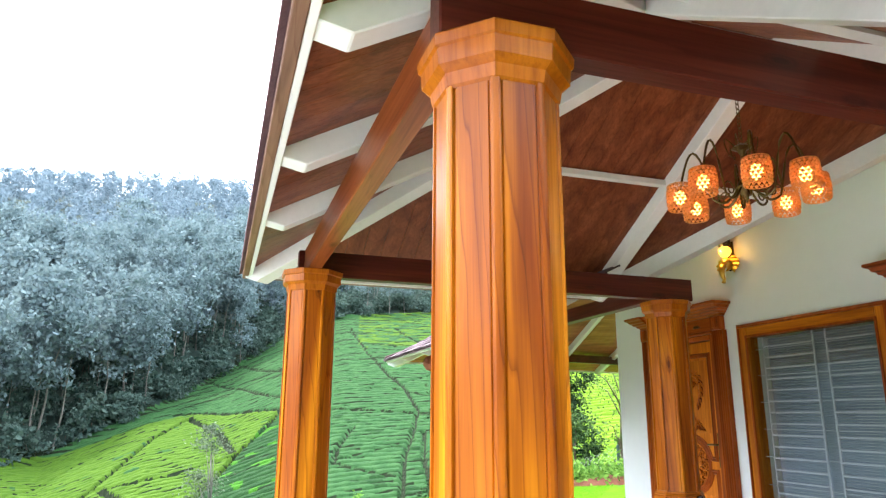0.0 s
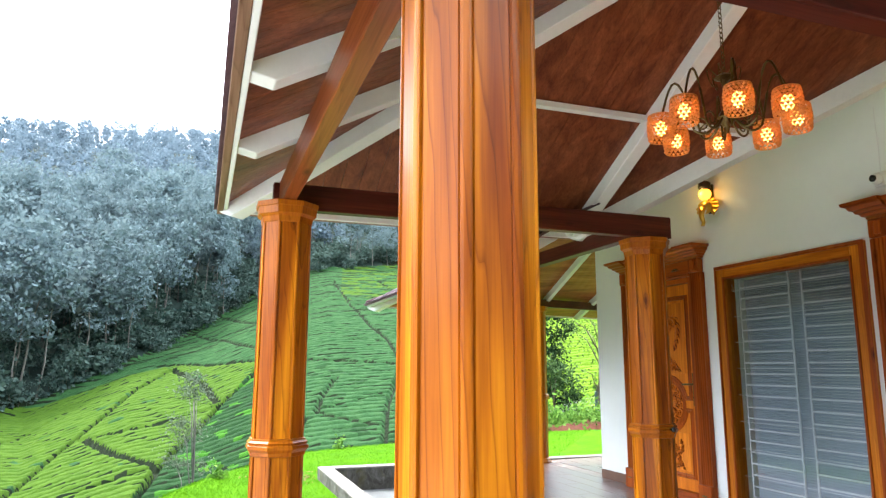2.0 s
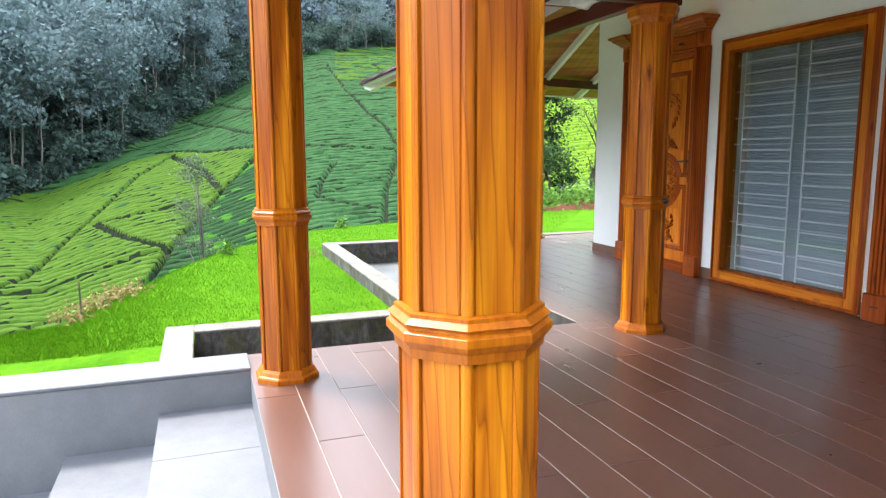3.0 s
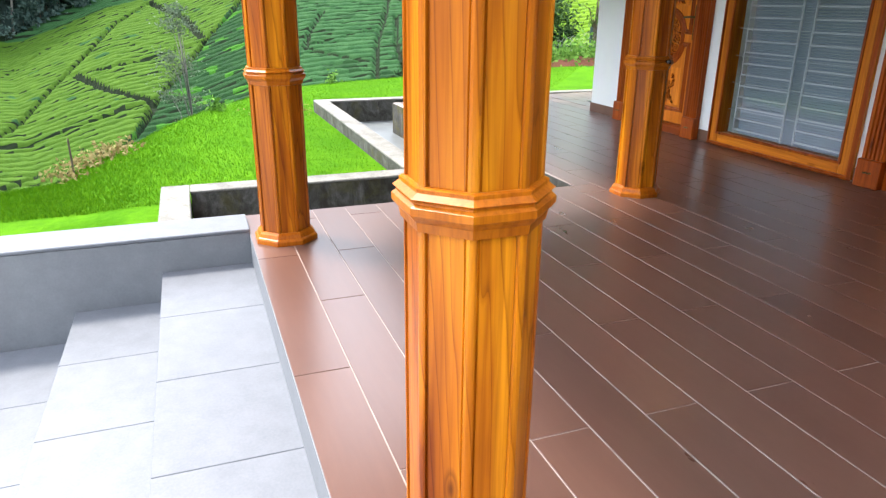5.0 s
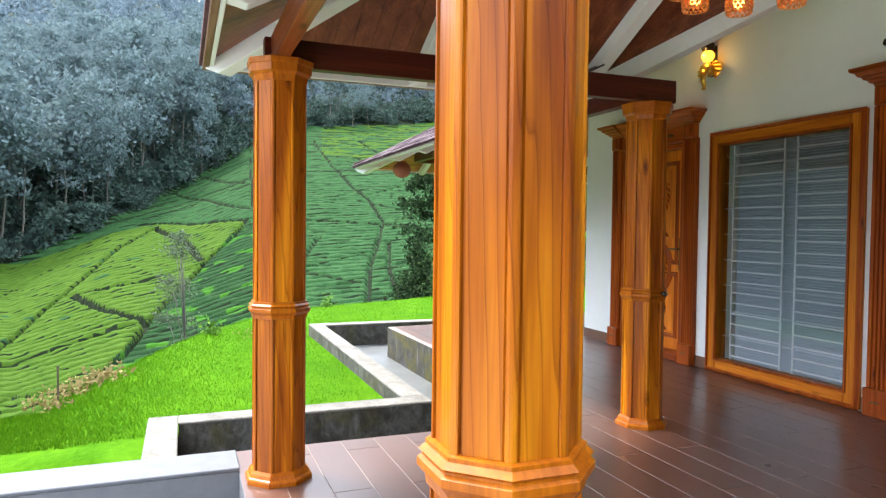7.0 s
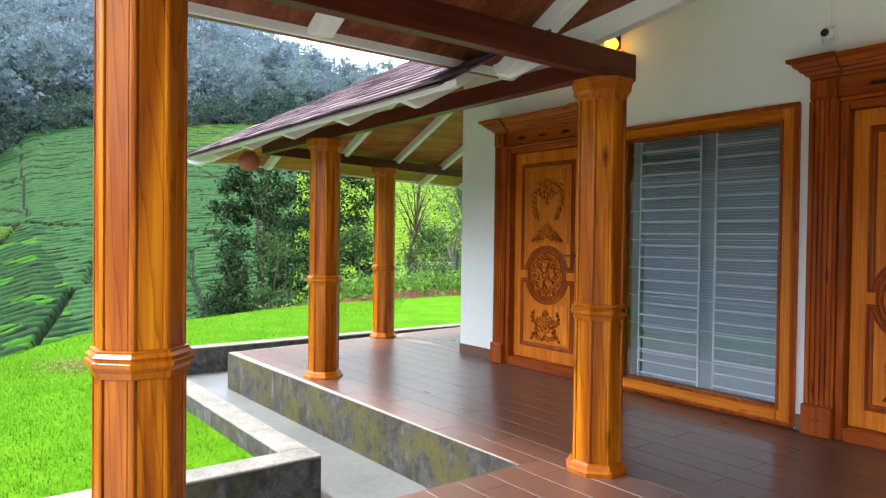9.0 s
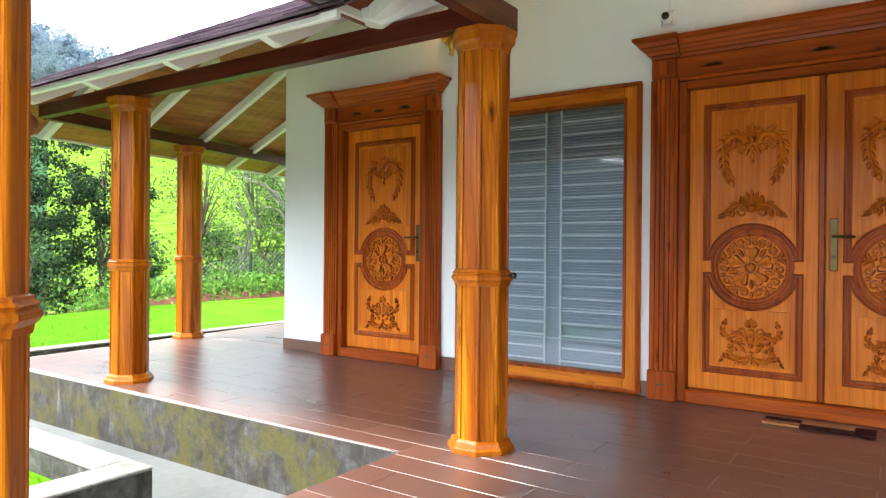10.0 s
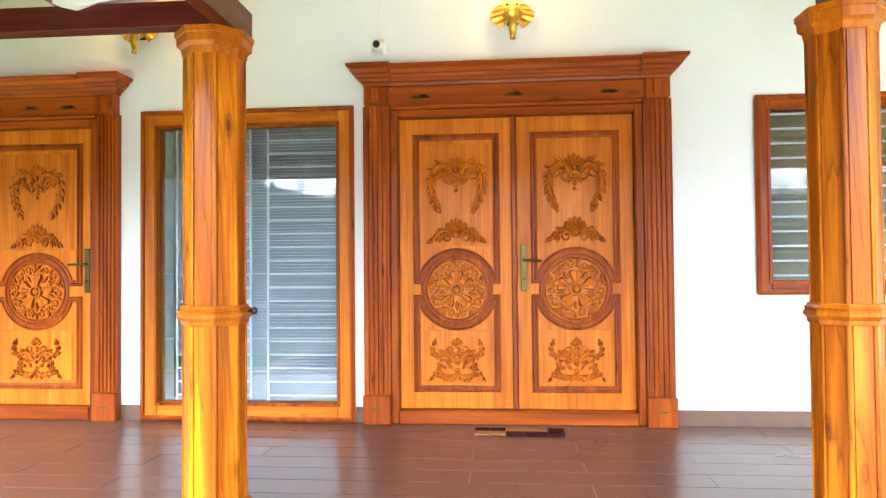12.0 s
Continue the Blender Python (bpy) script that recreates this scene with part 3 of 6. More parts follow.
def build_column(height):
    col = thing("column", "octagonal varnished teak column with a moulded band and capital", "column", group="veranda columns")
    s = 1 / math.cos(math.pi / 8)
    band = 0.875
    part("base", turned([(0.160 * s, 0), (0.160 * s, 0.022), (0.155 * s, 0.03), (0.148 * s, 0.034), (0.141 * s, 0.052), (0.128 * s, 0.064)]), BAND_WOOD, col)
    part("lower_shaft", loop_faces(bmesh.new(), [shaft_outline(0.128, 0.06), shaft_outline(0.128, band - 0.035)]), COL_WOOD, col)
    part("band", turned([(0.126 * s, band - 0.046), (0.132 * s, band - 0.044), (0.135 * s, band - 0.026), (0.142 * s, band - 0.018), (0.148 * s, band - 0.010), (0.148 * s, band + 0.004), (0.140 * s, band + 0.010), (0.140 * s, band + 0.014), (0.146 * s, band + 0.020), (0.134 * s, band + 0.030), (0.134 * s, band + 0.037), (0.126 * s, band + 0.040)]), BAND_WOOD, col)
    part("upper_shaft", loop_faces(bmesh.new(), [shaft_outline(0.126, band + 0.03), shaft_outline(0.126, height - 0.10)]), COL_WOOD, col)
    part("capital", turned([(0.122 * s, height - 0.112), (0.127 * s, height - 0.106), (0.131 * s, height - 0.080), (0.148 * s, height - 0.066), (0.150 * s, height - 0.030), (0.156 * s, height - 0.026), (0.158 * s, height - 0.004), (0.156 * s, height)]), BAND_WOOD, col)
    return col


first = build_column(2.118)
first.matrix_world = pose(*COLUMNS["a"], 0)
for key in ("b", "c", "r"):
    copy_thing(first, pose(*COLUMNS[key], 0))
wing_first = build_column(2.115)
wing_first.matrix_world = pose(*WING_COLUMNS[0], 0)
copy_thing(wing_first, pose(*WING_COLUMNS[1], 0))

# ---- ground: one sheet of lawn, valley and hills ----
EYE_O = (0.0, -4.6)


def table(x, xs, ys):
    return np.interp(x, xs, ys)


def crest(th):
    return table(th, [-60, -15, -5, 5, 10, 20, 32, 45, 70, 100], [3.8, 4.3, 6.1, 9.3, 11, 12.8, 16, 19, 21, 21])


def field_top(th):
    """Distance and elevation (degrees) of the upper edge of the tea, by bearing."""
    r = table(th, [-60, -14, -5, 7, 20, 60, 110], [96, 98, 108, 150, 160, 150, 140])
    e = table(th, [-60, -12, -5, 1, 6, 10, 18, 30, 45, 60, 110], [-6, -4, -0.3, 3.2, 6.8, 7.8, 8.2, 9.5, 8.0, 7, 6])
    return r, e


# bearings past 125 either way: unseen hills added to block sky light
def skyline(th):
    return table(th, [-180, -150, -125, -100, -76, -68, -55, -15, 0, 10, 20, 28, 40, 60, 110, 135, 180], [28, 25, 9, 5, 7, 9, 13.5, 17.3, 18.7, 18.5, 17, 12.8, 9.5, 8.5, 8, 24, 28])


def ground_z(r, th):
    """Height of the land at a distance and a bearing (degrees from due west of the porch, towards the house)."""
    rc = crest(th)
    rb, eb = field_top(th)
    zb = 1.3 + rb * np.tan(np.radians(eb))
    zs = 1.3 + 430 * np.tan(np.radians(skyline(th)) ) - 12
    low = table(th, [-60, 0, 25, 45, 70], [-15, -13, -9, -3.0, -2.0])
    rl = rc + 17
    near = np.where(r < rc, -0.22 - 0.10 * np.clip(r / rc, 0, 1) ** 3, 0)
    t1 = np.clip((r - rc) / (rl - rc), 0, 1)
    drop = -0.32 + (low + 0.32) * t1 ** 1.1
    t2 = np.clip((r - rl) / (rb - rl), 0, 1)
    tea = low + (zb - low) * (t2 ** 1.12)
    t3 = np.clip((r - rb) / (430 - rb), 0, 1)
    wood_ = zb + (zs - zb) * (t3 ** 0.92)
    z = np.where(r < rc, near, np.where(r < rl, drop, np.where(r < rb, tea, wood_)))
    return np.where(r > 430, zs - (r - 430) * 0.2, z)


def bearing(x, y):
    return np.degrees(np.arctan2(y - EYE_O[1], -(x - EYE_O[0])))


def land(x, y):
    r = np.hypot(x - EYE_O[0], y - EYE_O[1])
    return ground_z(r, bearing(x, y))


def grid_object(name, X, Y, Z, mat):
    """A sheet from three arrays of one shape."""
    h, w = X.shape
    co = np.stack([X, Y, Z], -1).reshape(-1, 3)
    i = np.arange(h * w).reshape(h, w)
    q = np.stack([i[:-1, :-1], i[1:, :-1], i[1:, 1:], i[:-1, 1:]], -1).reshape(-1, 4)
    me = bpy.data.meshes.new(name)
    me.vertices.add(len(co))
    me.vertices.foreach_set("co", co.ravel())
    me.loops.add(q.size)
    me.loops.foreach_set("vertex_index", q.ravel())
    me.polygons.add(len(q))
    me.polygons.foreach_set("loop_start", np.arange(0, q.size, 4))
    me.polygons.foreach_set("loop_total", np.full(len(q), 4))
    me.update()
    me.polygons.foreach_set("use_smooth", np.ones(len(q), bool))
    me.materials.append(mat)
    return new(name, me)


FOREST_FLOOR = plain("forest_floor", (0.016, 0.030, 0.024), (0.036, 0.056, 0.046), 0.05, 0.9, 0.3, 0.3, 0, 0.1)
TEA_LEAF = plain("tea_leaf", (0.012, 0.047, 0.015), (0.036, 0.092, 0.030), 0.9, 0.85, 0.8, 0.15, 0, 0.06)
TEA_LEAF_DARK = plain("tea_leaf_dark", (0.006, 0.026, 0.009), (0.022, 0.062, 0.018), 0.9, 0.85, 0.8, 0.15, 0, 0.06)
TEA_LEAF_YOUNG = plain("tea_leaf_young", (0.027, 0.068, 0.007), (0.066, 0.125, 0.014), 0.9, 0.85, 0.8, 0.15, 0, 0.06)
TEA_FLUSH = plain("tea_new_flush", (0.060, 0.125, 0.008), (0.110, 0.190, 0.012), 0.25, 0.85, 0.8, 0.15, 0, 0.06)
TEA_FRESH = plain("tea_fresh_leaf", (0.018, 0.085, 0.008), (0.045, 0.140, 0.014), 0.9, 0.85, 0.8, 0.15, 0, 0.06)
# stems and soil, near-black: shade between the rows is put into the colour
TEA_STEM_SHADED = plain("shaded_tea_stems_and_soil", (0.005, 0.012, 0.005), (0.014, 0.022, 0.009), 2.0, 0.9, 0.5, 0.1, 0, 0.1)
RED_SOIL = plain("red_soil", (0.055, 0.022, 0.014), (0.13, 0.05, 0.03), 1.5, 0.95, 0.8, 0.05, 0, 0.1)
COURT = plain("pale_forecourt_paving", (0.36, 0.36, 0.345), (0.46, 0.46, 0.44), 2.0, 0.8, 0.3, 0.004)
th = np.concatenate([np.linspace(-179, -60, 40), np.linspace(-58, 110, 240), np.linspace(113, 181, 24)])
rad = np.concatenate([np.linspace(1.5, 30, 90), np.linspace(31, 60, 24), np.geomspace(62, 3000, 60)])
R, TH = np.meshgrid(rad, th, indexing="ij")
X = EYE_O[0] - R * np.cos(np.radians(TH))
Y = EYE_O[1] + R * np.sin(np.radians(TH))
Z = ground_z(R, TH)
Z = np.where(R > 430, np.maximum(Z, 1.3 + 430 * np.tan(np.radians(skyline(TH))) - 12 - 60), Z)
# level under the house, the paving and the channel
flat = (X > -7.1) & (X < 9) & (Y > -2.7) & (Y < 8)
Z = np.where(flat, -0.62, Z)
flat2 = (X > -2.1) & (X < 8.8) & (Y > -14.5) & (Y < 3)
flat3 = (X > -2.74) & (X < -1.4) & (Y > -4.74) & (Y < 0)
Z = np.where(flat3, np.minimum(Z, -0.62), Z)
Z = np.where(flat2, np.minimum(Z, -0.62), Z)
ground = tagged(grid_object("ground", X, Y, Z, GRASS), "bright green lawn falling to a tea valley and wooded hills, with an unseen light-blocking hill added", "ground", kind="structure")

for mt in (TEA_STEM_SHADED, FOREST_FLOOR, TEA_FLUSH):
    ground.data.materials.append(mt)
_h, _w = X.shape
Rc, Tc = R[:-1, :-1], TH[:-1, :-1]
_rb, _ = field_top(Tc)
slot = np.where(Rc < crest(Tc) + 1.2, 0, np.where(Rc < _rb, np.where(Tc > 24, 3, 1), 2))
# past 112 the added unseen hill takes the dark forest floor
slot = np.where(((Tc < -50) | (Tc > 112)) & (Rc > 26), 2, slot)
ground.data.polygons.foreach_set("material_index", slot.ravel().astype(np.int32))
# paved forecourt before the steps
forecourt = tagged(part("pavement", boxbm(-2.2, 9.0, -15.0, -5.69, -0.60, -0.515, 0.004), COURT), "pale paved forecourt at the foot of the steps", "pavement", kind="structure")

# ---- channel and kerbs round the lawn ----
paving = tagged(part("pavement", boxbm(-7.1, PORCH_X, -4.75, DECK_Y + 0.4, PIT_Z - 0.2, PIT_Z), WET_CONCRETE), "pale wet concrete floor of the drain channel", "pavement", kind="structure")
kerb = tagged(new("kerb"), "low stained concrete kerb wall round the lawn", "kerb", kind="structure")


def kerb_run(x0, x1, y0, y1):
    part("kerb_wall", boxbm(x0 + 0.003, x1 - 0.003, y0 + 0.003, y1 - 0.003, -0.7, KERB_Z - 0.021), CONCRETE_WALL, kerb, "dark mossy cement face")
    part("kerb_top", boxbm(x0, x1, y0, y1, KERB_Z - 0.02, KERB_Z, 0.006), CONCRETE_TOP, kerb, "pale cement top")


kerb_run(-2.82, -2.62, -4.62, -2.74)
kerb_run(-2.82, -1.56, -4.82, -4.622)
kerb_run(-7.0, -2.822, -2.93, -2.74)
kerb_run(-7.2, -7.002, -2.93, 6.0)

# ---- doors, windows, fittings ----
GLASS, _n, _l, _p = material("window_glass")
_p.inputs["Base Color"].default_value = (0.9, 0.95, 0.95, 1)
_p.inputs["Roughness"].default_value = 0.02
_p.inputs["Transmission Weight"].default_value = 1.0
_p.inputs["IOR"].default_value = 1.5
BAR_METAL = plain("white_grille_paint", (0.74, 0.77, 0.80), (0.82, 0.85, 0.88), 20, 0.4)
BLIND = plain("grey_blind_slat", (0.36, 0.42, 0.51), (0.44, 0.505, 0.60), 4, 0.5)
KHAKI = plain("khaki_blind_cloth", (0.30, 0.27, 0.17), (0.42, 0.38, 0.25), 5, 0.7)
BRASS = plain("aged_brass", (0.085, 0.060, 0.022), (0.15, 0.105, 0.038), 30, 0.35, 0.1, 0.002, 0.9)
GOLD = plain("gold_paint", (0.55, 0.30, 0.04), (0.75, 0.46, 0.08), 30, 0.3, 0.2, 0.003, 0.85)
DARK_METAL = plain("dark_bronze", (0.03, 0.022, 0.018), (0.06, 0.045, 0.03), 20, 0.4, 0.1, 0.002, 0.7)
CAM_WHITE = plain("camera_white_plastic", (0.68, 0.68, 0.66), (0.76, 0.76, 0.74), 12, 0.35)
BLACK = plain("black_plastic", (0.012, 0.012, 0.013), (0.03, 0.03, 0.032), 15, 0.25)
TERRACOTTA = plain("terracotta", (0.30, 0.085, 0.055), (0.42, 0.14, 0.09), 8, 0.8, 0.3)


def lamp_material(name, colour, strength):
    m, n, l, p = material(name)
    p.inputs["Base Color"].default_value = (*colour, 1)
    p.inputs["Emission Color"].default_value = (*colour, 1)
    p.inputs["Emission Strength"].default_value = strength
    return m


def bead_material():
    """Amber crystal beads strung on copper wire."""
    m, n, l, p = material("amber_beads")
    p.inputs["Base Color"].default_value = (0.60, 0.33, 0.14, 1)
    p.inputs["Roughness"].default_value = 0.15
    tr = n.new("ShaderNodeBsdfTranslucent")
    tr.inputs["Color"].default_value = (0.95, 0.60, 0.24, 1)
    mx = n.new("ShaderNodeMixShader")
    mx.inputs[0].default_value = 0.55
    l.new(p.outputs[0], mx.inputs[1])
    l.new(tr.outputs[0], mx.inputs[2])
    l.new(mx.outputs[0], n["Material Output"].inputs[0])
    return m


BEADS = bead_material()
BULB = lamp_material("warm_bulb", (1.0, 0.45, 0.08), 2.6)
AMBER = lamp_material("amber_lamp_glass", (1.0, 0.40, 0.03), 1.1)

MOULD = ((-0.024, 0.0), (-0.021, 0.010), (-0.012, 0.013), (-0.007, 0.004), (0.001, 0.004), (0.005, 0.011), (0.013, 0.011), (0.018, 0.004), (0.022, 0.0))


def sweep(bm, path, profile, y0=0.0):
    """Sweeps a moulding along a closed outline in the x, z plane; it stands out towards -y."""
    n = len(path)
    rings = []
    for k in range(n):
        a, b, c = (Vector(path[(k + d) % n]) for d in (-1, 0, 1))
        d0, d1 = (b - a).normalized(), (c - b).normalized()
        n0, n1 = Vector((-d0.y, d0.x)), Vector((-d1.y, d1.x))
        m = (n0 + n1)
        m = m / max(m.length_squared / 2, 0.35)
        rings.append([(b.x + m.x * o, y0 - h, b.y + m.y * o) for o, h in profile])
    vs = [[bm.verts.new(p) for p in r] for r in rings]
    for k in range(n):
        j = (k + 1) % n
        for i in range(len(profile) - 1):
            bm.faces.new((vs[k][i], vs[k][i + 1], vs[j][i + 1], vs[j][i]))
    bmesh.ops.recalc_face_normals(bm, faces=bm.faces[:])
    return bm


def carve_leaf(bm, x, z, angle, length, width, high=0.012, curl=0.0):
    """One carved leaf: a pointed blade with a raised rib and hollow flanks, lying on the panel."""
    d = Vector((math.cos(angle), math.sin(angle)))
    s = Vector((-d.y, d.x))
    rows = []
    for t, w, h in ((0.0, 0.25, 0.5), (0.25, 0.85, 1.0), (0.5, 1.0, 0.9), (0.78, 0.62, 0.6), (1.0, 0.06, 0.15)):
        c = Vector((x, z)) + d * (t * length) + s * (curl * length * t * t)
        rows.append([(c.x - s.x * w * width / 2, 0.0, c.y - s.y * w * width / 2), (c.x - s.x * w * width / 3.4, -high * h * 0.75, c.y - s.y * w * width / 3.4), (c.x, -high * h * 0.45, c.y),
                     (c.x + s.x * w * width / 3.4, -high * h, c.y + s.y * w * width / 3.4), (c.x + s.x * w * width / 2, 0.0, c.y + s.y * w * width / 2)])
    loop_faces(bm, rows, closed=False, caps=False)


def carve_scroll(bm, x, z, start, turns, r0, r1, thick, flip=1, high=1.0):
    """A carved volute whose bar thins towards its eye."""
    pts, rad = [], []
    for k in range(15):
        t = k / 14
        a = start + flip * t * turns * 2 * math.pi
        r = r0 + (r1 - r0) * t
        pts.append((x + r * math.cos(a), -0.004, z + r * math.sin(a)))
        rad.append(thick * (1.0 - 0.55 * t))
    tube(bm, pts, rad, 5)


def carve_knob(bm, x, z, r, high=0.012):
    m = Matrix.Translation((x, -0.002, z)) @ Matrix.Diagonal((r, high, r, 1))
    bmesh.ops.create_uvsphere(bm, u_segments=10, v_segments=6, radius=1.0, matrix=m)


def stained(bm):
    """Steep cut sides carry a dark stain with their shade put into it, the polished tops do not."""
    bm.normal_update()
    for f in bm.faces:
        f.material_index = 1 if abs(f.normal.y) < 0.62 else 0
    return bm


def carve_acanthus(bm, pts, width, lobe, lobes=7, high=0.013):
    """A carved leaf stem along points, with lobes on both sides that lean towards its tip."""
    P = [Vector(q) for q in pts]
    seg = [(b - a).length for a, b in zip(P, P[1:])]
    total = sum(seg)

    def along_(t):
        d = t * total
        for k, g_ in enumerate(seg):
            if d <= g_ or k == len(seg) - 1:
                return P[k] + (P[k + 1] - P[k]) * (d / g_), (P[k + 1] - P[k]).normalized()
            d -= g_
    fine = [along_(k / 16)[0] for k in range(17)]
    tube(bm, [(q.x, -0.003, q.y) for q in fine], [width * (1 - 0.6 * k / 16) for k in range(17)], 6)
    for k in range(lobes):
        t = (k + 0.6) / lobes
        q, d = along_(t)
        a = math.atan2(d.y, d.x)
        size = lobe * (1 - 0.45 * t)
        for s in (-1, 1):
            carve_leaf(bm, q.x, q.y, a + s * 0.85, size, size * 0.62, high, -0.30 * s)
    q, d = along_(1.0)
    carve_leaf(bm, q.x, q.y, math.atan2(d.y, d.x), lobe * 0.7, lobe * 0.4, high)


def carve_petal(bm, angle, r0, r1, width, high=0.016):
    """A heart-shaped petal, broad and notched at its outer end, hollow along the middle."""
    d = Vector((math.cos(angle), math.sin(angle)))
    s = Vector((-d.y, d.x))
    rows = []
    for t, w, h, n in ((0.0, 0.24, 0.6, 0), (0.3, 0.55, 0.95, 0), (0.6, 0.92, 1.0, 0), (0.82, 1.0, 0.9, 0.02), (0.95, 0.72, 0.6, 0.07), (1.0, 0.42, 0.15, 0.14)):
        row_ = []
        for u, hh_ in ((-0.5, 0.0), (-0.40, 0.85), (-0.2, 0.8), (0.0, 0.38), (0.2, 0.8), (0.40, 0.85), (0.5, 0.0)):
            c = d * (r0 + (r1 - r0) * (t - n * (1 - abs(u) * 2))) + s * (u * w * width)
            row_.append((c.x, -high * h * hh_, c.y))
        rows.append(row_)
    loop_faces(bm, rows, closed=False, caps=False)


def shell(bm, z, n, step, length, width):
    for k in range(n):
        a = math.radians(90 + (k - (n - 1) / 2) * step)
        carve_leaf(bm, 0, z, a, length - 0.006 * abs(k - (n - 1) / 2), width, 0.015)


def crest_carving():
    bm = bmesh.new()
    shell(bm, 0.085, 7, 25, 0.095, 0.036)
    for s in (-1, 1):
        carve_acanthus(bm, [(s * 0.03, 0.045), (s * 0.055, 0.10), (s * 0.105, 0.105), (s * 0.15, 0.075), (s * 0.168, 0.02), (s * 0.165, -0.05), (s * 0.150, -0.11), (s * 0.125, -0.165)], 0.021, 0.084, 8)
        carve_scroll(bm, s * 0.112, 0.05, math.radians(90), 1.2, 0.042, 0.008, 0.011, -s)
        carve_scroll(bm, s * 0.052, 0.028, math.radians(-90), 1.0, 0.034, 0.008, 0.010, s)
        carve_knob(bm, s * 0.112, -0.190, 0.014)
        carve_leaf(bm, s * 0.02, 0.02, math.radians(-90 + s * 30), 0.055, 0.03, 0.013)
    carve_knob(bm, 0, 0.075, 0.020, 0.018)
    for z, r in ((0.02, 0.018), (-0.022, 0.017), (-0.058, 0.013)):
        carve_knob(bm, 0, z, r, 0.014)
    return stained(bm)


def fan_carving():
    bm = bmesh.new()
    shell(bm, 0.01, 9, 23, 0.105, 0.036)
    for s in (-1, 1):
        carve_acanthus(bm, [(s * 0.02, -0.02), (s * 0.06, 0.02), (s * 0.105, 0.012), (s * 0.135, -0.025), (s * 0.165, -0.045)], 0.013, 0.058, 6)
        carve_scroll(bm, s * 0.055, -0.03, math.radians(90), 1.1, 0.032, 0.008, 0.010, -s)
        carve_leaf(bm, s * 0.10, -0.02, math.radians(-90 + s * 20), 0.05, 0.028, 0.012)
    carve_knob(bm, 0, -0.01, 0.022, 0.016)
    return stained(bm)


def spray_carving():
    bm = bmesh.new()
    shell(bm, 0.085, 5, 30, 0.060, 0.030)
    for s in (-1, 1):
        carve_acanthus(bm, [(s * 0.01, -0.10), (s * 0.05, -0.13), (s * 0.10, -0.11), (s * 0.125, -0.06), (s * 0.10, -0.01), (s * 0.06, -0.02)], 0.011, 0.046, 7)
        carve_acanthus(bm, [(s * 0.02, -0.02), (s * 0.05, 0.03), (s * 0.10, 0.035), (s * 0.145, 0.01), (s * 0.165, 0.05), (s * 0.15, 0.10)], 0.011, 0.050, 7)
        carve_acanthus(bm, [(s * 0.10, -0.11), (s * 0.145, -0.10), (s * 0.17, -0.13)], 0.008, 0.034, 3)
        carve_scroll(bm, s * 0.048, 0.055, math.radians(-90), 1.1, 0.030, 0.008, 0.009, s)
        carve_leaf(bm, s * 0.03, -0.07, math.radians(90 - s * 40), 0.05, 0.026, 0.012)
        carve_knob(bm, s * 0.085, -0.058, 0.012)
    for k in range(3):
        carve_leaf(bm, 0, -0.09, math.radians(-90 + (k - 1) * 34), 0.06, 0.03, 0.013)
    for z, r in ((0.055, 0.021), (0.012, 0.018), (-0.03, 0.015), (-0.075, 0.016)):
        carve_knob(bm, 0, z, r, 0.014)
    return stained(bm)


def rosette_carving():
    bm = bmesh.new()
    carve_knob(bm, 0, 0, 0.027, 0.018)
    sweep(bm, arc(0, 0, 0.037, 0, 360, 24)[:-1], ((-0.007, 0.0), (-0.004, 0.014), (0.004, 0.014), (0.007, 0.0)))
    for k in range(5):
        a = math.radians(90 + 72 * k)
        carve_petal(bm, a, 0.040, 0.122, 0.092)
        b = a + math.radians(36)
        carve_leaf(bm, 0.075 * math.cos(b), 0.075 * math.sin(b), b, 0.065, 0.030, 0.013)
        for s in (-1, 1):
            c = b + s * math.radians(15)
            carve_scroll(bm, 0.160 * math.cos(c), 0.160 * math.sin(c), b + math.pi, 1.1, 0.027, 0.007, 0.009, s)
            e = a + s * math.radians(9)
            carve_scroll(bm, 0.150 * math.cos(e), 0.150 * math.sin(e), a, 1.0, 0.021, 0.006, 0.008, -s)
            carve_leaf(bm, 0.172 * math.cos(a), 0.172 * math.sin(a), a + s * 1.15, 0.05, 0.026, 0.012)
        carve_leaf(bm, 0.150 * math.cos(b), 0.150 * math.sin(b), b, 0.045, 0.026, 0.012)
    return stained(bm)


def arc(cx, cz, r, a0, a1, n=20):
    return [(cx + r * math.cos(math.radians(a0 + (a1 - a0) * k / n)), cz + r * math.sin(math.radians(a0 + (a1 - a0) * k / n))) for k in range(n + 1)]


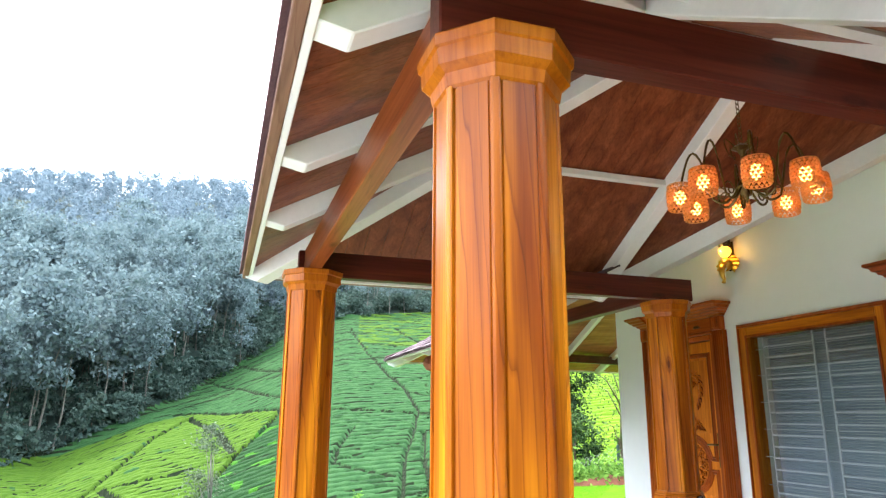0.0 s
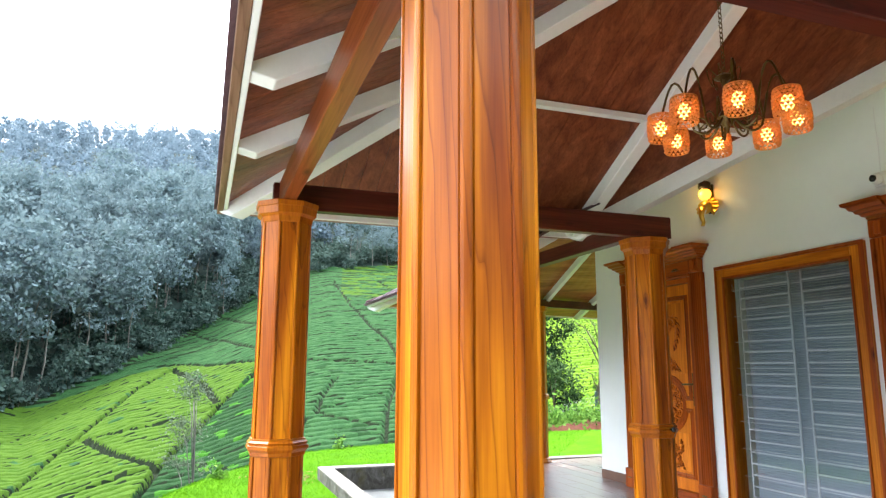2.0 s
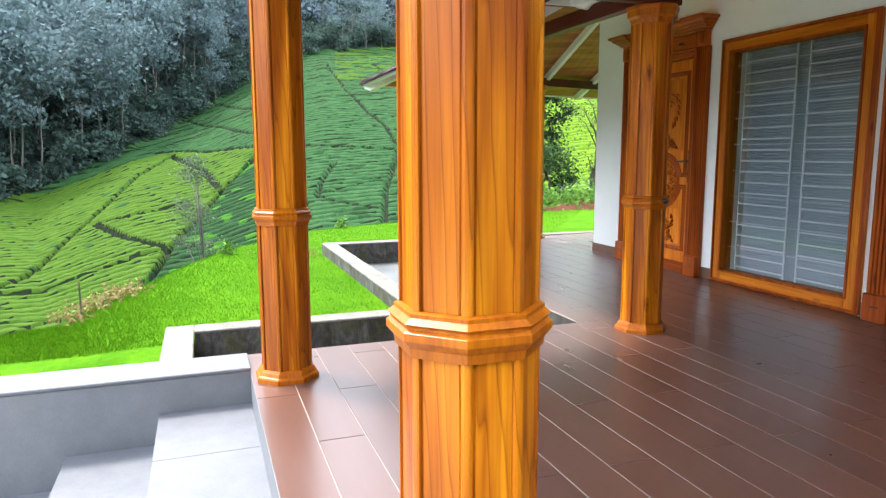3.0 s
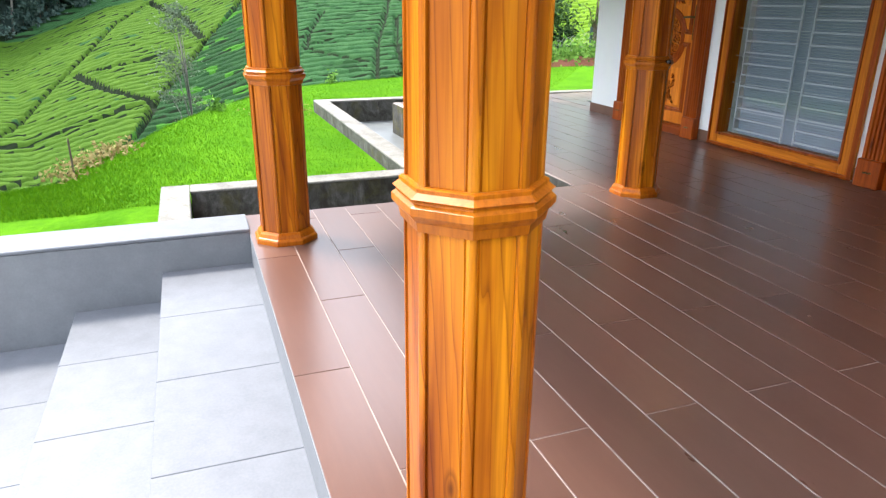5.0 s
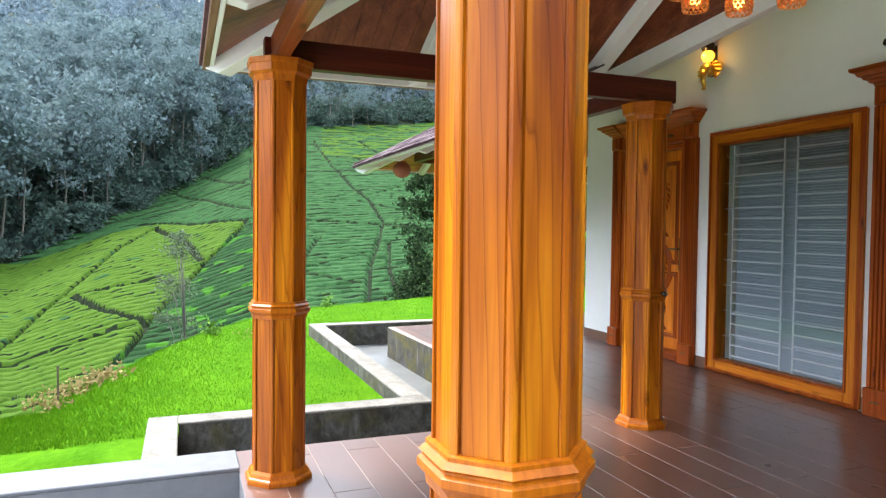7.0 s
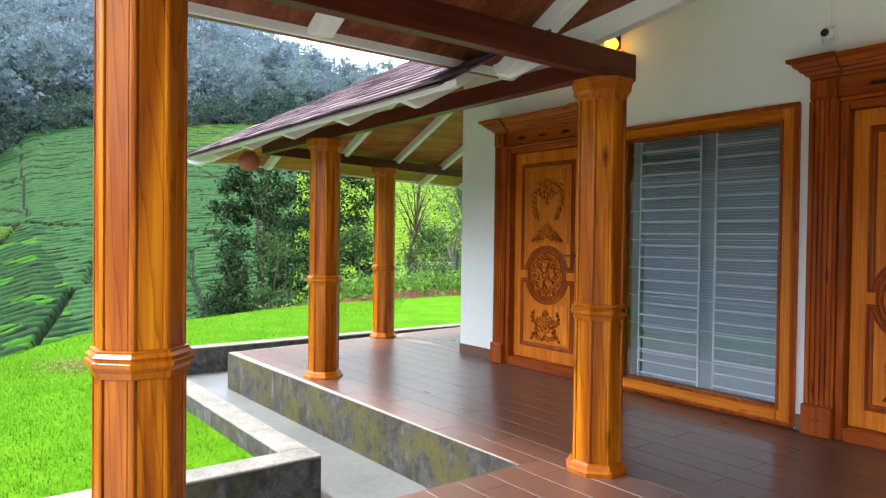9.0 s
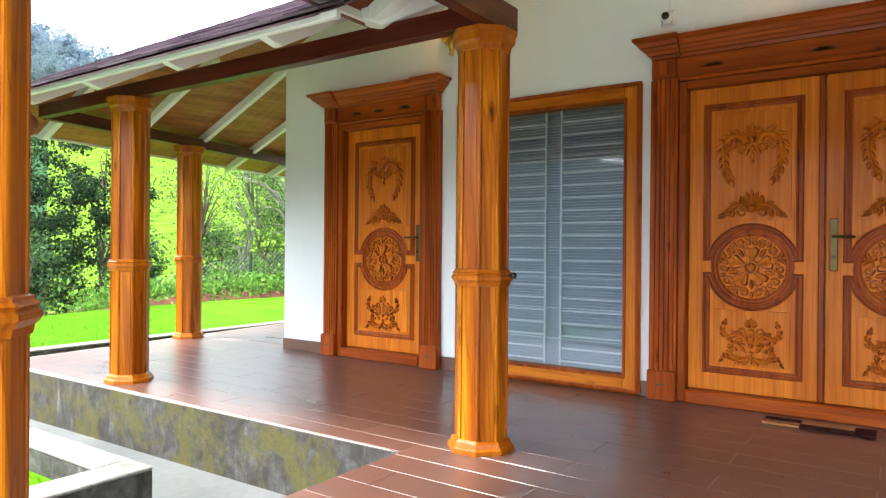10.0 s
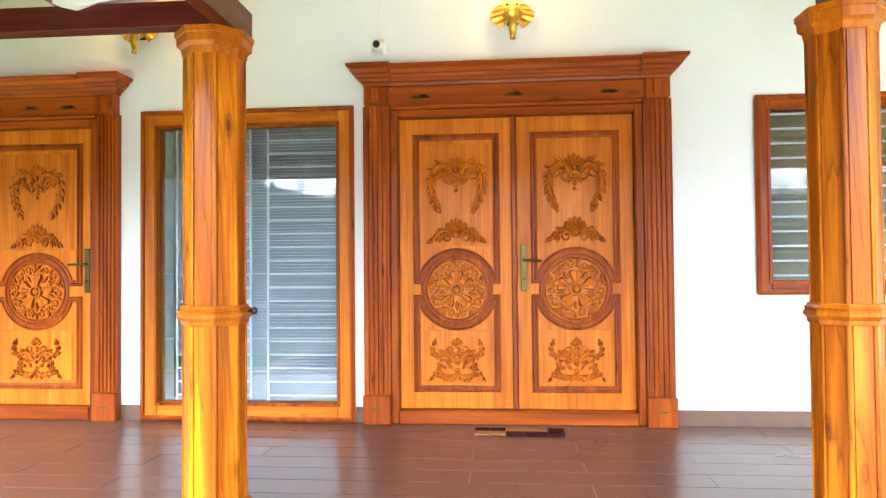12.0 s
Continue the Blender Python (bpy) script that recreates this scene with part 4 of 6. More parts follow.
def build_leaf(parent, x0, x1, z0, z1, handle_side):
    """A door leaf with two shaped panels, a rosette and carvings."""
    cx = (x0 + x1) / 2
    leaf = part("door_leaf", boxbm(x0, x1, 0.035, 0.080, z0, z1, 0.003), DOOR_WOOD, parent, "polished teak leaf")
    hw = (x1 - x0) / 2 - 0.115
    zc, rb = 0.913, 0.262
    h = 0.059
    e = math.degrees(math.asin(h / rb))
    F = 0.0345
    up = [(cx - hw, zc + h), (cx - hw, z1 - 0.13), (cx + hw, z1 - 0.13), (cx + hw, zc + h)] + arc(cx, zc, rb, e, 180 - e)
    lo = [(cx - hw, zc - h), (cx - rb * math.cos(math.radians(e)), zc - h)] + arc(cx, zc, rb, 180 + e, 360 - e)[1:] + [(cx + hw, zc - h), (cx + hw, z0 + 0.135), (cx - hw, z0 + 0.135)]
    part("panel_moulding", sweep(bmesh.new(), up, MOULD, F), FRAME_WOOD, leaf, "darker moulding")
    part("panel_moulding", sweep(bmesh.new(), lo, MOULD, F), FRAME_WOOD, leaf, "darker moulding")
    circ = arc(cx, zc, 0.226, 0, 360, 36)[:-1]
    part("ring_moulding", sweep(bmesh.new(), circ, MOULD, F), FRAME_WOOD, leaf, "darker round moulding")
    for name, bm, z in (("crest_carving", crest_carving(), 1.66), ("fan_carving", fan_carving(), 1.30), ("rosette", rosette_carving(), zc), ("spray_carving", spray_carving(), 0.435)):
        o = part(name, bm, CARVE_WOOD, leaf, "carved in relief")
        o.data.materials.append(CARVE_SHADE_STAIN)
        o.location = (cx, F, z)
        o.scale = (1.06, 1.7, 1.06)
    # inner fillet of each panel
    part("panel_field", boxbm(cx - hw + 0.05, cx + hw - 0.05, F - 0.004, F, zc + 0.30, z1 - 0.18, 0.003), DOOR_WOOD, leaf)
    part("panel_field", boxbm(cx - hw + 0.05, cx + hw - 0.05, F - 0.004, F, z0 + 0.18, zc - 0.28, 0.003), DOOR_WOOD, leaf)
    if handle_side:
        hx = x1 - 0.055 if handle_side > 0 else x0 + 0.045
        lock = part("lock_plate", boxbm(hx - 0.022, hx + 0.022, F - 0.012, F, 0.90, 1.22, 0.004), BRASS, leaf, "aged brass lock plate")
        bm = tube(bmesh.new(), [(hx, F - 0.012, 1.11), (hx, F - 0.05, 1.11), (hx + 0.03, F - 0.056, 1.11), (hx + 0.115, F - 0.054, 1.107)] if handle_side < 0 else [(hx, F - 0.012, 1.11), (hx, F - 0.05, 1.11), (hx - 0.03, F - 0.056, 1.11), (hx - 0.115, F - 0.054, 1.107)], 0.009, 8)
        part("lever", bm, BRASS, lock)
        bm = bmesh.new()
        bmesh.ops.create_cone(bm, cap_ends=True, segments=12, radius1=0.012, radius2=0.012, depth=0.012, matrix=Matrix.Translation((hx, F - 0.014, 0.985)) @ Matrix.Rotation(math.pi / 2, 4, "X"))
        part("keyhole", bm, DARK_METAL, lock)
    return leaf


def cornice_outline(p):
    """Stepped crown in section: (y, z) from the wall outwards; p is how far it stands out."""
    return [(-0.003, 2.318), (-0.30 * p, 2.318), (-0.34 * p, 2.338), (-0.44 * p, 2.342), (-0.50 * p, 2.360), (-0.60 * p, 2.364), (-0.66 * p, 2.382), (-0.76 * p, 2.386), (-0.84 * p, 2.410), (-0.95 * p, 2.416), (-p, 2.424), (-p, 2.442), (-0.003, 2.442)]


def build_door(name, label, cx, leaf_half, outer_half, double):
    door = tagged(new(name), label, "door", kind="structure")
    z1 = 2.10
    L, Rr = cx - leaf_half, cx + leaf_half
    # jambs, head and threshold
    for s in (-1, 1):
        xo, xi = cx + s * (leaf_half + 0.055), cx + s * (leaf_half + 0.003)
        part("jamb", boxbm(min(xo, xi), max(xo, xi), -0.035, 0.12, 0.0, z1 + 0.055, 0.006), FRAME_WOOD, door, "dark moulded jamb")
        a, b = cx + s * (leaf_half + 0.057), cx + s * outer_half
        x0, x1 = min(a, b), max(a, b)
        # fluted pilaster
        w = (x1 - x0)
        bm = bmesh.new()
        pts = [(x0, -0.003), (x0, -0.05)]
        nfl = 5
        for k in range(nfl):
            u = x0 + 0.012 + (w - 0.024) * k / nfl
            v = x0 + 0.012 + (w - 0.024) * (k + 1) / nfl
            pts += [(u, -0.05), (u + 0.004, -0.058), (v - 0.011, -0.058), (v - 0.007, -0.046), (v - 0.001, -0.046)]
        pts += [(x1, -0.05), (x1, -0.003)]
        prism(bm, pts, 0.20, 2.18, "z")
        part("pilaster", bm, FRAME_WOOD, door, "fluted dark teak pilaster")
        plinth = part("plinth_block", boxbm(x0 - 0.004, x1 + 0.004, -0.085, -0.003, 0.0, 0.199, 0.006), FRAME_WOOD, door)
        bm = bmesh.new()
        mx = (x0 + x1) / 2
        for k in range(4):
            bmesh.ops.create_uvsphere(bm, u_segments=6, v_segments=4, radius=0.012, matrix=Matrix.Translation((mx - 0.024 + 0.016 * k, -0.086, 0.105 + 0.004 * (k % 2))) @ Matrix.Diagonal((1, 0.5, 0.55, 1)))
        part("ornament", bm, BRASS, plinth, "small brass ornament")
        head = part("pilaster_head", boxbm(x0 + 0.01, x1 - 0.01, -0.075, -0.003, 2.182, 2.316, 0.008), FRAME_WOOD, door)
        part("drop", boxbm(mx - 0.03, mx + 0.03, -0.088, -0.0755, 2.20, 2.305, 0.008), FRAME_WOOD, head)
    part("door_head", boxbm(cx - leaf_half - 0.002, cx + leaf_half + 0.002, -0.035, 0.12, z1 + 0.003, z1 + 0.055, 0.006), FRAME_WOOD_X, door)
    part("head_moulding", boxbm(cx - leaf_half - 0.053, cx + leaf_half + 0.053, -0.055, -0.003, z1 + 0.057, z1 + 0.085, 0.008), FRAME_WOOD_X, door)
    part("frieze", boxbm(cx - outer_half + 0.16, cx + outer_half - 0.16, -0.042, -0.003, z1 + 0.087, 2.316, 0.003), FRAME_WOOD_X, door, "plain frieze board")
    part("threshold", boxbm(cx - leaf_half - 0.002, cx + leaf_half + 0.002, -0.045, 0.11, 0.0, 0.088, 0.008), FRAME_WOOD_X, door)
    bm = prism(bmesh.new(), cornice_outline(0.17), cx - outer_half + 0.20, cx + outer_half - 0.20, "x")
    part("cornice", bm, FRAME_WOOD_X, door, "stepped crown moulding")
    for s in (-1, 1):
        # end brackets flare outwards on three sides
        bm = bmesh.new()
        rings = []
        for y, z in cornice_outline(0.21)[1:-1]:
            g = -y * 0.62
            xa, xb = cx + s * (outer_half - 0.195 - 0.12 * g), cx + s * (outer_half - 0.045 + g)
            x0, x1 = min(xa, xb), max(xa, xb)
            rings.append([(x0, -0.003, z), (x1, -0.003, z), (x1, y, z), (x0, y, z)])
        loop_faces(bm, rings)
        bmesh.ops.recalc_face_normals(bm, faces=bm.faces[:])
        part("cornice_bracket", bm, FRAME_WOOD_X, door, "flared corner crown")
    for k, dx in enumerate((-0.62, 0.0, 0.62)):
        bm = bmesh.new()
        w = outer_half - 0.30
        for j in range(-3, 4):
            carve_leaf(bm, 0, 0, math.radians(90 + 28 * j), 0.05 + 0.014 * abs(j), 0.022, 0.01)
        o = part("applied_ornament", bm, BRASS, door, "bronze leaf ornament")
        o.location = (cx + dx * w / 0.72 * (1.0 if double else 0.9), -0.0425, 2.232)
        o.scale = (0.8, 1, 0.5)
    if double:
        build_leaf(door, L, cx - 0.012, 0.092, z1, 0)
        build_leaf(door, cx + 0.012, Rr, 0.092, z1, -1)
        part("meeting_stile", boxbm(cx - 0.026, cx + 0.010, 0.012, 0.034, 0.092, z1, 0.006), FRAME_WOOD, door)
    else:
        build_leaf(door, L, Rr, 0.092, z1, 1)
    return door


build_door("door_1", "double teak front door with carved rosettes, closed", 0.035, 0.80, 1.04, True)
build_door("door_2", "single carved teak door in a fluted frame, closed", -3.445, 0.445, 0.665, False)


def build_window(name, label, x0, x1, z0, z1, fw, mat, mat_x):
    win = tagged(new(name), label, "window", kind="structure")
    fr = part("window_frame", boxbm(x0, x0 + fw, -0.03, 0.10, z0, z1, 0.006), mat, win, "varnished wooden frame")
    part("stile", boxbm(x1 - fw, x1, -0.03, 0.10, z0, z1, 0.006), mat, fr)
    part("head", boxbm(x0 + fw + 0.001, x1 - fw - 0.001, -0.03, 0.10, z1 - fw, z1, 0.006), mat_x, fr)
    part("sill", boxbm(x0 + fw + 0.001, x1 - fw - 0.001, -0.03, 0.10, z0, z0 + fw, 0.006), mat_x, fr)
    outer = [(x0 + 0.012, z0 + 0.012), (x0 + 0.012, z1 - 0.012), (x1 - 0.012, z1 - 0.012), (x1 - 0.012, z0 + 0.012)]
    part("outer_bead", sweep(bmesh.new(), outer, ((-0.018, 0.0), (-0.016, 0.016), (-0.004, 0.016), (0.004, 0.008), (0.016, 0.0)), -0.0305), FRAME_WOOD, win, "dark outer bead")
    g = fw - 0.006
    inner = [(x0 + g, z0 + g), (x0 + g, z1 - g), (x1 - g, z1 - g), (x1 - g, z0 + g)]
    part("inner_bead", sweep(bmesh.new(), inner, ((-0.012, 0.0), (-0.006, 0.012), (0.010, 0.010), (0.014, -0.03)), -0.0305), FRAME_WOOD, win, "dark glazing bead")
    pane = part("pane", boxbm(x0 + fw - 0.004, x1 - fw + 0.004, 0.004, 0.010, z0 + fw - 0.004, z1 - fw + 0.004), GLASS, win)
    pane.visible_shadow = False
    return win


window_1 = build_window("window_1", "tall fixed window with white grille and grey blinds", -2.617, -1.078, 0.008, 2.193, 0.118, WIN_WOOD, WIN_WOOD_X)
gx0, gx1, gz0, gz1 = -2.49, -1.205, 0.135, 2.066
grille = part("grille", boxbm(gx0 + 0.10, gx0 + 0.112, 0.040, 0.052, gz0, gz1), BAR_METAL, window_1, "white painted steel grille")
for fx in (0.50, 0.60):
    xx = gx0 + (gx1 - gx0) * fx
    part("upright", boxbm(xx, xx + 0.014, 0.040, 0.052, gz0, gz1), BAR_METAL, grille)
part("upright", boxbm(gx1 - 0.012, gx1, 0.040, 0.052, gz0, gz1), BAR_METAL, grille)
for k in range(20):
    z = gz0 + 0.03 + k * (gz1 - gz0 - 0.03) / 20
    for a, b in ((gx0 + 0.113, gx0 + (gx1 - gx0) * 0.50), (gx0 + (gx1 - gx0) * 0.60 + 0.015, gx1 - 0.013)):
        part("bar", boxbm(a, b, 0.038, 0.048, z, z + 0.014), BAR_METAL, grille)
for k in range(8):
    z = gz0 + 0.20 + k * 0.232
    part("thin_bar", boxbm(gx0 + 0.0, gx1, 0.054, 0.058, z, z + 0.005), BAR_METAL, grille)
slat_first = None
for k in range(88):
    z = gz0 + 0.01 + k * 0.0218
    if slat_first is None:
        slat_first = part("blind_slat", boxbm(gx0 + 0.11, gx1, -0.010, 0.010, -0.001, 0.001), BLIND, window_1)
        slat_first.location, slat_first.rotation_euler = (0, 0.095, z), (radians(66), 0, 0)
    else:
        share("blind_slat", slat_first, window_1, (0, 0.095, z), (radians(66), 0, 0))

window_2 = build_window("window_2", "smaller dark framed window with white bars and khaki blind", 1.62, 2.95, 0.873, 2.182, 0.085, FRAME_WOOD, FRAME_WOOD_X)
for k in range(12):
    z = 0.985 + k * 0.098
    part("bar", boxbm(1.72, 2.865, 0.040, 0.052, z, z + 0.014), BAR_METAL, window_2)
part("upright", boxbm(1.712, 1.726, 0.053, 0.064, 0.96, 2.095), BAR_METAL, window_2)
for k in range(6):
    z0 = 0.97 + k * 0.19
    bm = bmesh.new()
    rows = [[(x, 0.11 + 0.02 * math.sin(math.pi * j / 6) + 0.01 * (1 - j / 6), z0 + 0.19 * j / 6) for j in range(7)] for x in (1.71, 2.3, 2.87)]
    loop_faces(bm, rows, closed=False, caps=False)
    fold = smooth(part("blind_fold", bm, KHAKI, window_2))
    fold.modifiers.new("thickness", "SOLIDIFY").thickness = 0.003

# skirting between the openings
baseboard = tagged(new("baseboard"), "brown tile skirting along the wall", "skirting", kind="structure")
for a, b in ((WALL_END, -4.115), (-2.775, -2.622), (-1.072, -1.012), (1.085, 7.4)):
    part("skirting_tile", boxbm(a, b, -0.014, -0.001, 0.0, 0.105, 0.002), SKIRT, baseboard)

# ---- lamps and small fittings ----


def build_chandelier():
    """Eight beaded copper cups on curled brass arms."""
    ch = thing("chandelier", "brass chandelier with eight glowing beaded copper cups", "chandelier", (-0.02, -2.17, 0))
    canopy = part("ceiling_cup", turned([(0.05, 3.18), (0.052, 3.15), (0.035, 3.135), (0.04, 3.12), (0.012, 3.09)], 14, 0), BRASS, ch)
    link = None
    for k in range(15):
        if link is None:
            bm = bmesh.new()
            ring = [(0.009 * math.cos(2 * math.pi * i / 8), 0, 0.017 * math.sin(2 * math.pi * i / 8)) for i in range(9)]
            tube(bm, ring, 0.0028, 5)
            link = part("chain_link", bm, BRASS, ch)
            link.location = (0, 0, 3.085)
        else:
            share("chain_link", link, ch, (0, 0, 3.085 - 0.0265 * k), (0, 0, (k % 2) * math.pi / 2))
    part("stem", turned([(0.008, 2.70), (0.028, 2.69), (0.05, 2.675), (0.02, 2.66), (0.01, 2.63), (0.009, 2.52), (0.03, 2.50), (0.045, 2.47), (0.03, 2.44), (0.012, 2.42), (0.004, 2.39)], 12, 0), BRASS, ch)
    for k in range(6):
        a = k * math.pi / 3
        bm = bmesh.new()
        tube(bm, [((0.03 + 0.055 * t + 0.03 * math.sin(t * 5)) * math.cos(a), (0.03 + 0.055 * t + 0.03 * math.sin(t * 5)) * math.sin(a), 2.68 + 0.05 * math.sin(t * 6.0)) for t in [i / 9 for i in range(10)]], 0.0028, 5)
        part("top_curl", bm, BRASS, ch)
    arm0 = cup0 = bulb0 = None
    for k in range(8):
        a = k * math.pi / 4 + 0.2
        if arm0 is None:
            bm = bmesh.new()
            pts = []
            for i in range(19):
                t = i / 18
                r = 0.03 + 0.28 * t
                z = 2.47 - 0.075 * math.sin(math.pi * min(1, t * 1.7)) + (0.20 * math.sin(math.pi * max(0.0, (t - 0.45) / 0.55)) if t > 0.45 else 0)
                pts.append((r, 0, z))
            pts.append((0.312, 0, 2.50))
            tube(bm, pts, 0.006, 6)
            tube(bm, [(0.12 + 0.045 * math.cos(i * 0.6) * (1 - i / 14), 0, 2.44 + 0.045 * math.sin(i * 0.6) * (1 - i / 14)) for i in range(12)], 0.004, 5)
            arm0 = part("arm", bm, BRASS, ch)
            arm0.rotation_euler = (0, 0, a)
            bm = bmesh.new()
            rows, per, R0, H0 = 7, 16, 0.072, 0.14
            for j in range(rows):
                z = -H0 / 2 + H0 * (j + 0.5) / rows
                rr = R0 * (0.90 + 0.10 * math.sin(math.pi * (j + 0.7) / rows))
                for i in range(per):
                    b = 2 * math.pi * (i + 0.5 * (j % 2)) / per
                    bmesh.ops.create_icosphere(bm, subdivisions=1, radius=0.0100, matrix=Matrix.Translation((rr * math.cos(b), rr * math.sin(b), z)))
            for z in (-H0 / 2, H0 / 2):
                ring = [(0.068 * math.cos(2 * math.pi * i / 20), 0.068 * math.sin(2 * math.pi * i / 20), z) for i in range(21)]
                tube(bm, ring, 0.003, 5)
            for i in range(per):
                for sgn in (-1, 1):
                    tube(bm, [(0.069 * math.cos(2 * math.pi * i / per + sgn * q), 0.069 * math.sin(2 * math.pi * i / per + sgn * q), -H0 / 2 + H0 * q / 1.47) for q in (0, 0.49, 0.98, 1.47)], 0.0018, 4)
            cup0 = smooth(part("cup", bm, BEADS, ch, "copper bead lattice cup"))
            cup0.location = (0.31 * math.cos(a), 0.31 * math.sin(a), 2.44)
            cup0.scale = (0.85, 0.85, 0.9)
            bm = bmesh.new()
            bmesh.ops.create_uvsphere(bm, u_segments=12, v_segments=8, radius=0.034, matrix=Matrix.Diagonal((1, 1, 1.25, 1)))
            bulb0 = smooth(part("bulb", bm, BULB, cup0, "glowing warm bulb"))
        else:
            share("arm", arm0, ch, (0, 0, 0), (0, 0, a))
            c = share("cup", cup0, ch, (0.31 * math.cos(a), 0.31 * math.sin(a), 2.44), (0, 0, 0.3 * k), (0.85, 0.85, 0.9))
            c["label"] = "copper bead lattice cup"
            share("bulb", bulb0, c, (0, 0, 0))["label"] = "glowing warm bulb"
    return ch


build_chandelier()


def build_sconce(x, z):
    """Wall lamp: dark cap, amber globe and a gold elephant head below."""
    sc = thing("wall_lamp", "gold elephant-head wall lamp with a glowing amber globe", "wall lamp", (x, 0, z), group="elephant wall lamps")
    part("back_plate", boxbm(-0.04, 0.04, -0.016, -0.002, 0.06, 0.34, 0.006), DARK_METAL, sc)
    part("cap", turned([(0.03, 0.37), (0.055, 0.355), (0.06, 0.31), (0.045, 0.285)], 14, 0), DARK_METAL, sc).location = (0, -0.075, 0)
    part("globe", turned([(0.038, 0.285), (0.056, 0.262), (0.058, 0.235), (0.04, 0.20), (0.02, 0.19)], 16, 0), AMBER, sc, "glowing amber glass").location = (0, -0.075, 0)
    head = bmesh.new()
    bmesh.ops.create_uvsphere(head, u_segments=14, v_segments=10, radius=1, matrix=Matrix.Translation((0, -0.065, 0.115)) @ Matrix.Diagonal((0.048, 0.045, 0.065, 1)))
    tube(head, [(0, -0.10, 0.10), (0, -0.118, 0.055), (0, -0.112, 0.0), (0, -0.10, -0.035), (0, -0.11, -0.065)], [0.034, 0.026, 0.019, 0.015, 0.016], 10)
    smooth(part("elephant_head", head, GOLD, sc)).scale = (1.3, 1.1, 1.0)
    for s in (-1, 1):
        bm = bmesh.new()
        n = 9
        rim = [(s * (0.035 + (0.085 + 0.008 * (i % 2)) * math.sin(math.pi * (0.12 + 0.8 * i / (n - 1)))), -0.05 - 0.012 * (i % 2), 0.175 - 0.15 * i / (n - 1)) for i in range(n)]
        back = [(p[0], p[1] + 0.008, p[2]) for p in rim]
        loop_faces(bm, [[(s * 0.03, -0.06, 0.165 - 0.10 * i / (n - 1)) for i in range(n)], rim, back, [(s * 0.03, -0.045, 0.165 - 0.10 * i / (n - 1)) for i in range(n)]], closed=False, caps=False)
        bmesh.ops.recalc_face_normals(bm, faces=bm.faces[:])
        part("ear", bm, GOLD, sc).scale = (1.22, 1.0, 1.1)
        part("tusk", tube(bmesh.new(), [(s * 0.028, -0.10, 0.075), (s * 0.04, -0.125, 0.04), (s * 0.043, -0.135, 0.0)], [0.007, 0.005, 0.002], 6), CAM_WHITE, sc)
    glow = bpy.data.lights.new("lamp_glow", "POINT")
    glow.energy, glow.color, glow.shadow_soft_size = 0.5, (1.0, 0.62, 0.18), 0.03
    new("lamp_glow", glow).location = (x, -0.15, z + 0.24)
    return sc


build_sconce(-2.62, 2.66)
build_sconce(0.03, 2.66)

cctv = thing("security_camera", "white eyeball security camera with a thin cable", "camera", (-0.90, 0, 2.60))
part("mount", boxbm(-0.05, 0.05, -0.03, -0.002, -0.055, 0.055, 0.012), CAM_WHITE, cctv)
bm = bmesh.new()
bmesh.ops.create_uvsphere(bm, u_segments=16, v_segments=10, radius=0.042, matrix=Matrix.Translation((0, -0.05, 0)))
smooth(part("eyeball", bm, CAM_WHITE, cctv))
part("lens", turned([(0.025, 0), (0.025, 0.010), (0.018, 0.013), (0.014, 0.006)], 16, 0), BLACK, cctv).matrix_local = pose(0, -0.086, 0, 90, 0, 0)
part("cable", tube(bmesh.new(), [(0.0, -0.006, 0.055), (0.004, -0.006, 0.25), (-0.002, -0.006, 0.45), (0.0, -0.006, 0.55)], 0.003, 5), CAM_WHITE, cctv)

mat_thing = thing("doormat", "patchwork doormat in dark maroon and tan squares", "doormat", (0, 0, 0))
MAROON = plain("maroon_pile", (0.02, 0.006, 0.006), (0.05, 0.012, 0.012), 60, 0.95, 0.6, 0.006, 0, 0.1)
TAN = plain("tan_pile", (0.30, 0.13, 0.05), (0.42, 0.2, 0.08), 60, 0.95, 0.6, 0.006, 0, 0.1)
xs_, ys_ = (-0.245, -0.145, -0.045, 0.075, 0.225, 0.33), (-0.33, -0.255, -0.165)
for j in range(2):
    for i in range(5):
        part("patch", boxbm(xs_[i] + 0.001, xs_[i + 1] - 0.001, ys_[j] + 0.001, ys_[j + 1] - 0.001, 0.0, 0.014, 0.003), TAN if (j == 0 and i < 2) or (j == 1 and i in (2, 3)) else MAROON, mat_thing)

pot = thing("hanging_pot", "round terracotta pot hanging under the wing eave", "pot", (-5.40, -2.14, -0.05))
smooth(part("bowl", turned([(0.02, 1.94), (0.07, 1.955), (0.105, 2.01), (0.108, 2.05), (0.085, 2.10), (0.055, 2.12), (0.062, 2.135), (0.052, 2.13)], 20, 0), TERRACOTTA, pot))
part("cord", tube(bmesh.new(), [(0, 0, 2.11), (0, 0, 2.30)], 0.004, 5), BRASS, pot)

hook = thing("rail_hook", "small black metal hook screwed to a column band", "hook", (COLUMNS["c"][0], COLUMNS["c"][1], 0.885))
bm = bmesh.new()
bmesh.ops.create_uvsphere(bm, u_segments=12, v_segments=8, radius=0.016, matrix=Matrix.Translation((0.168, 0.03, 0)))
smooth(part("knob", bm, BLACK, hook))
part("shank", tube(bmesh.new(), [(0.130, 0.03, 0), (0.165, 0.03, 0)], 0.008, 8), BLACK, hook)

# ---- tea fields on the far slope: clipped hedges in rows, cut by paths ----
rng = np.random.default_rng(5)


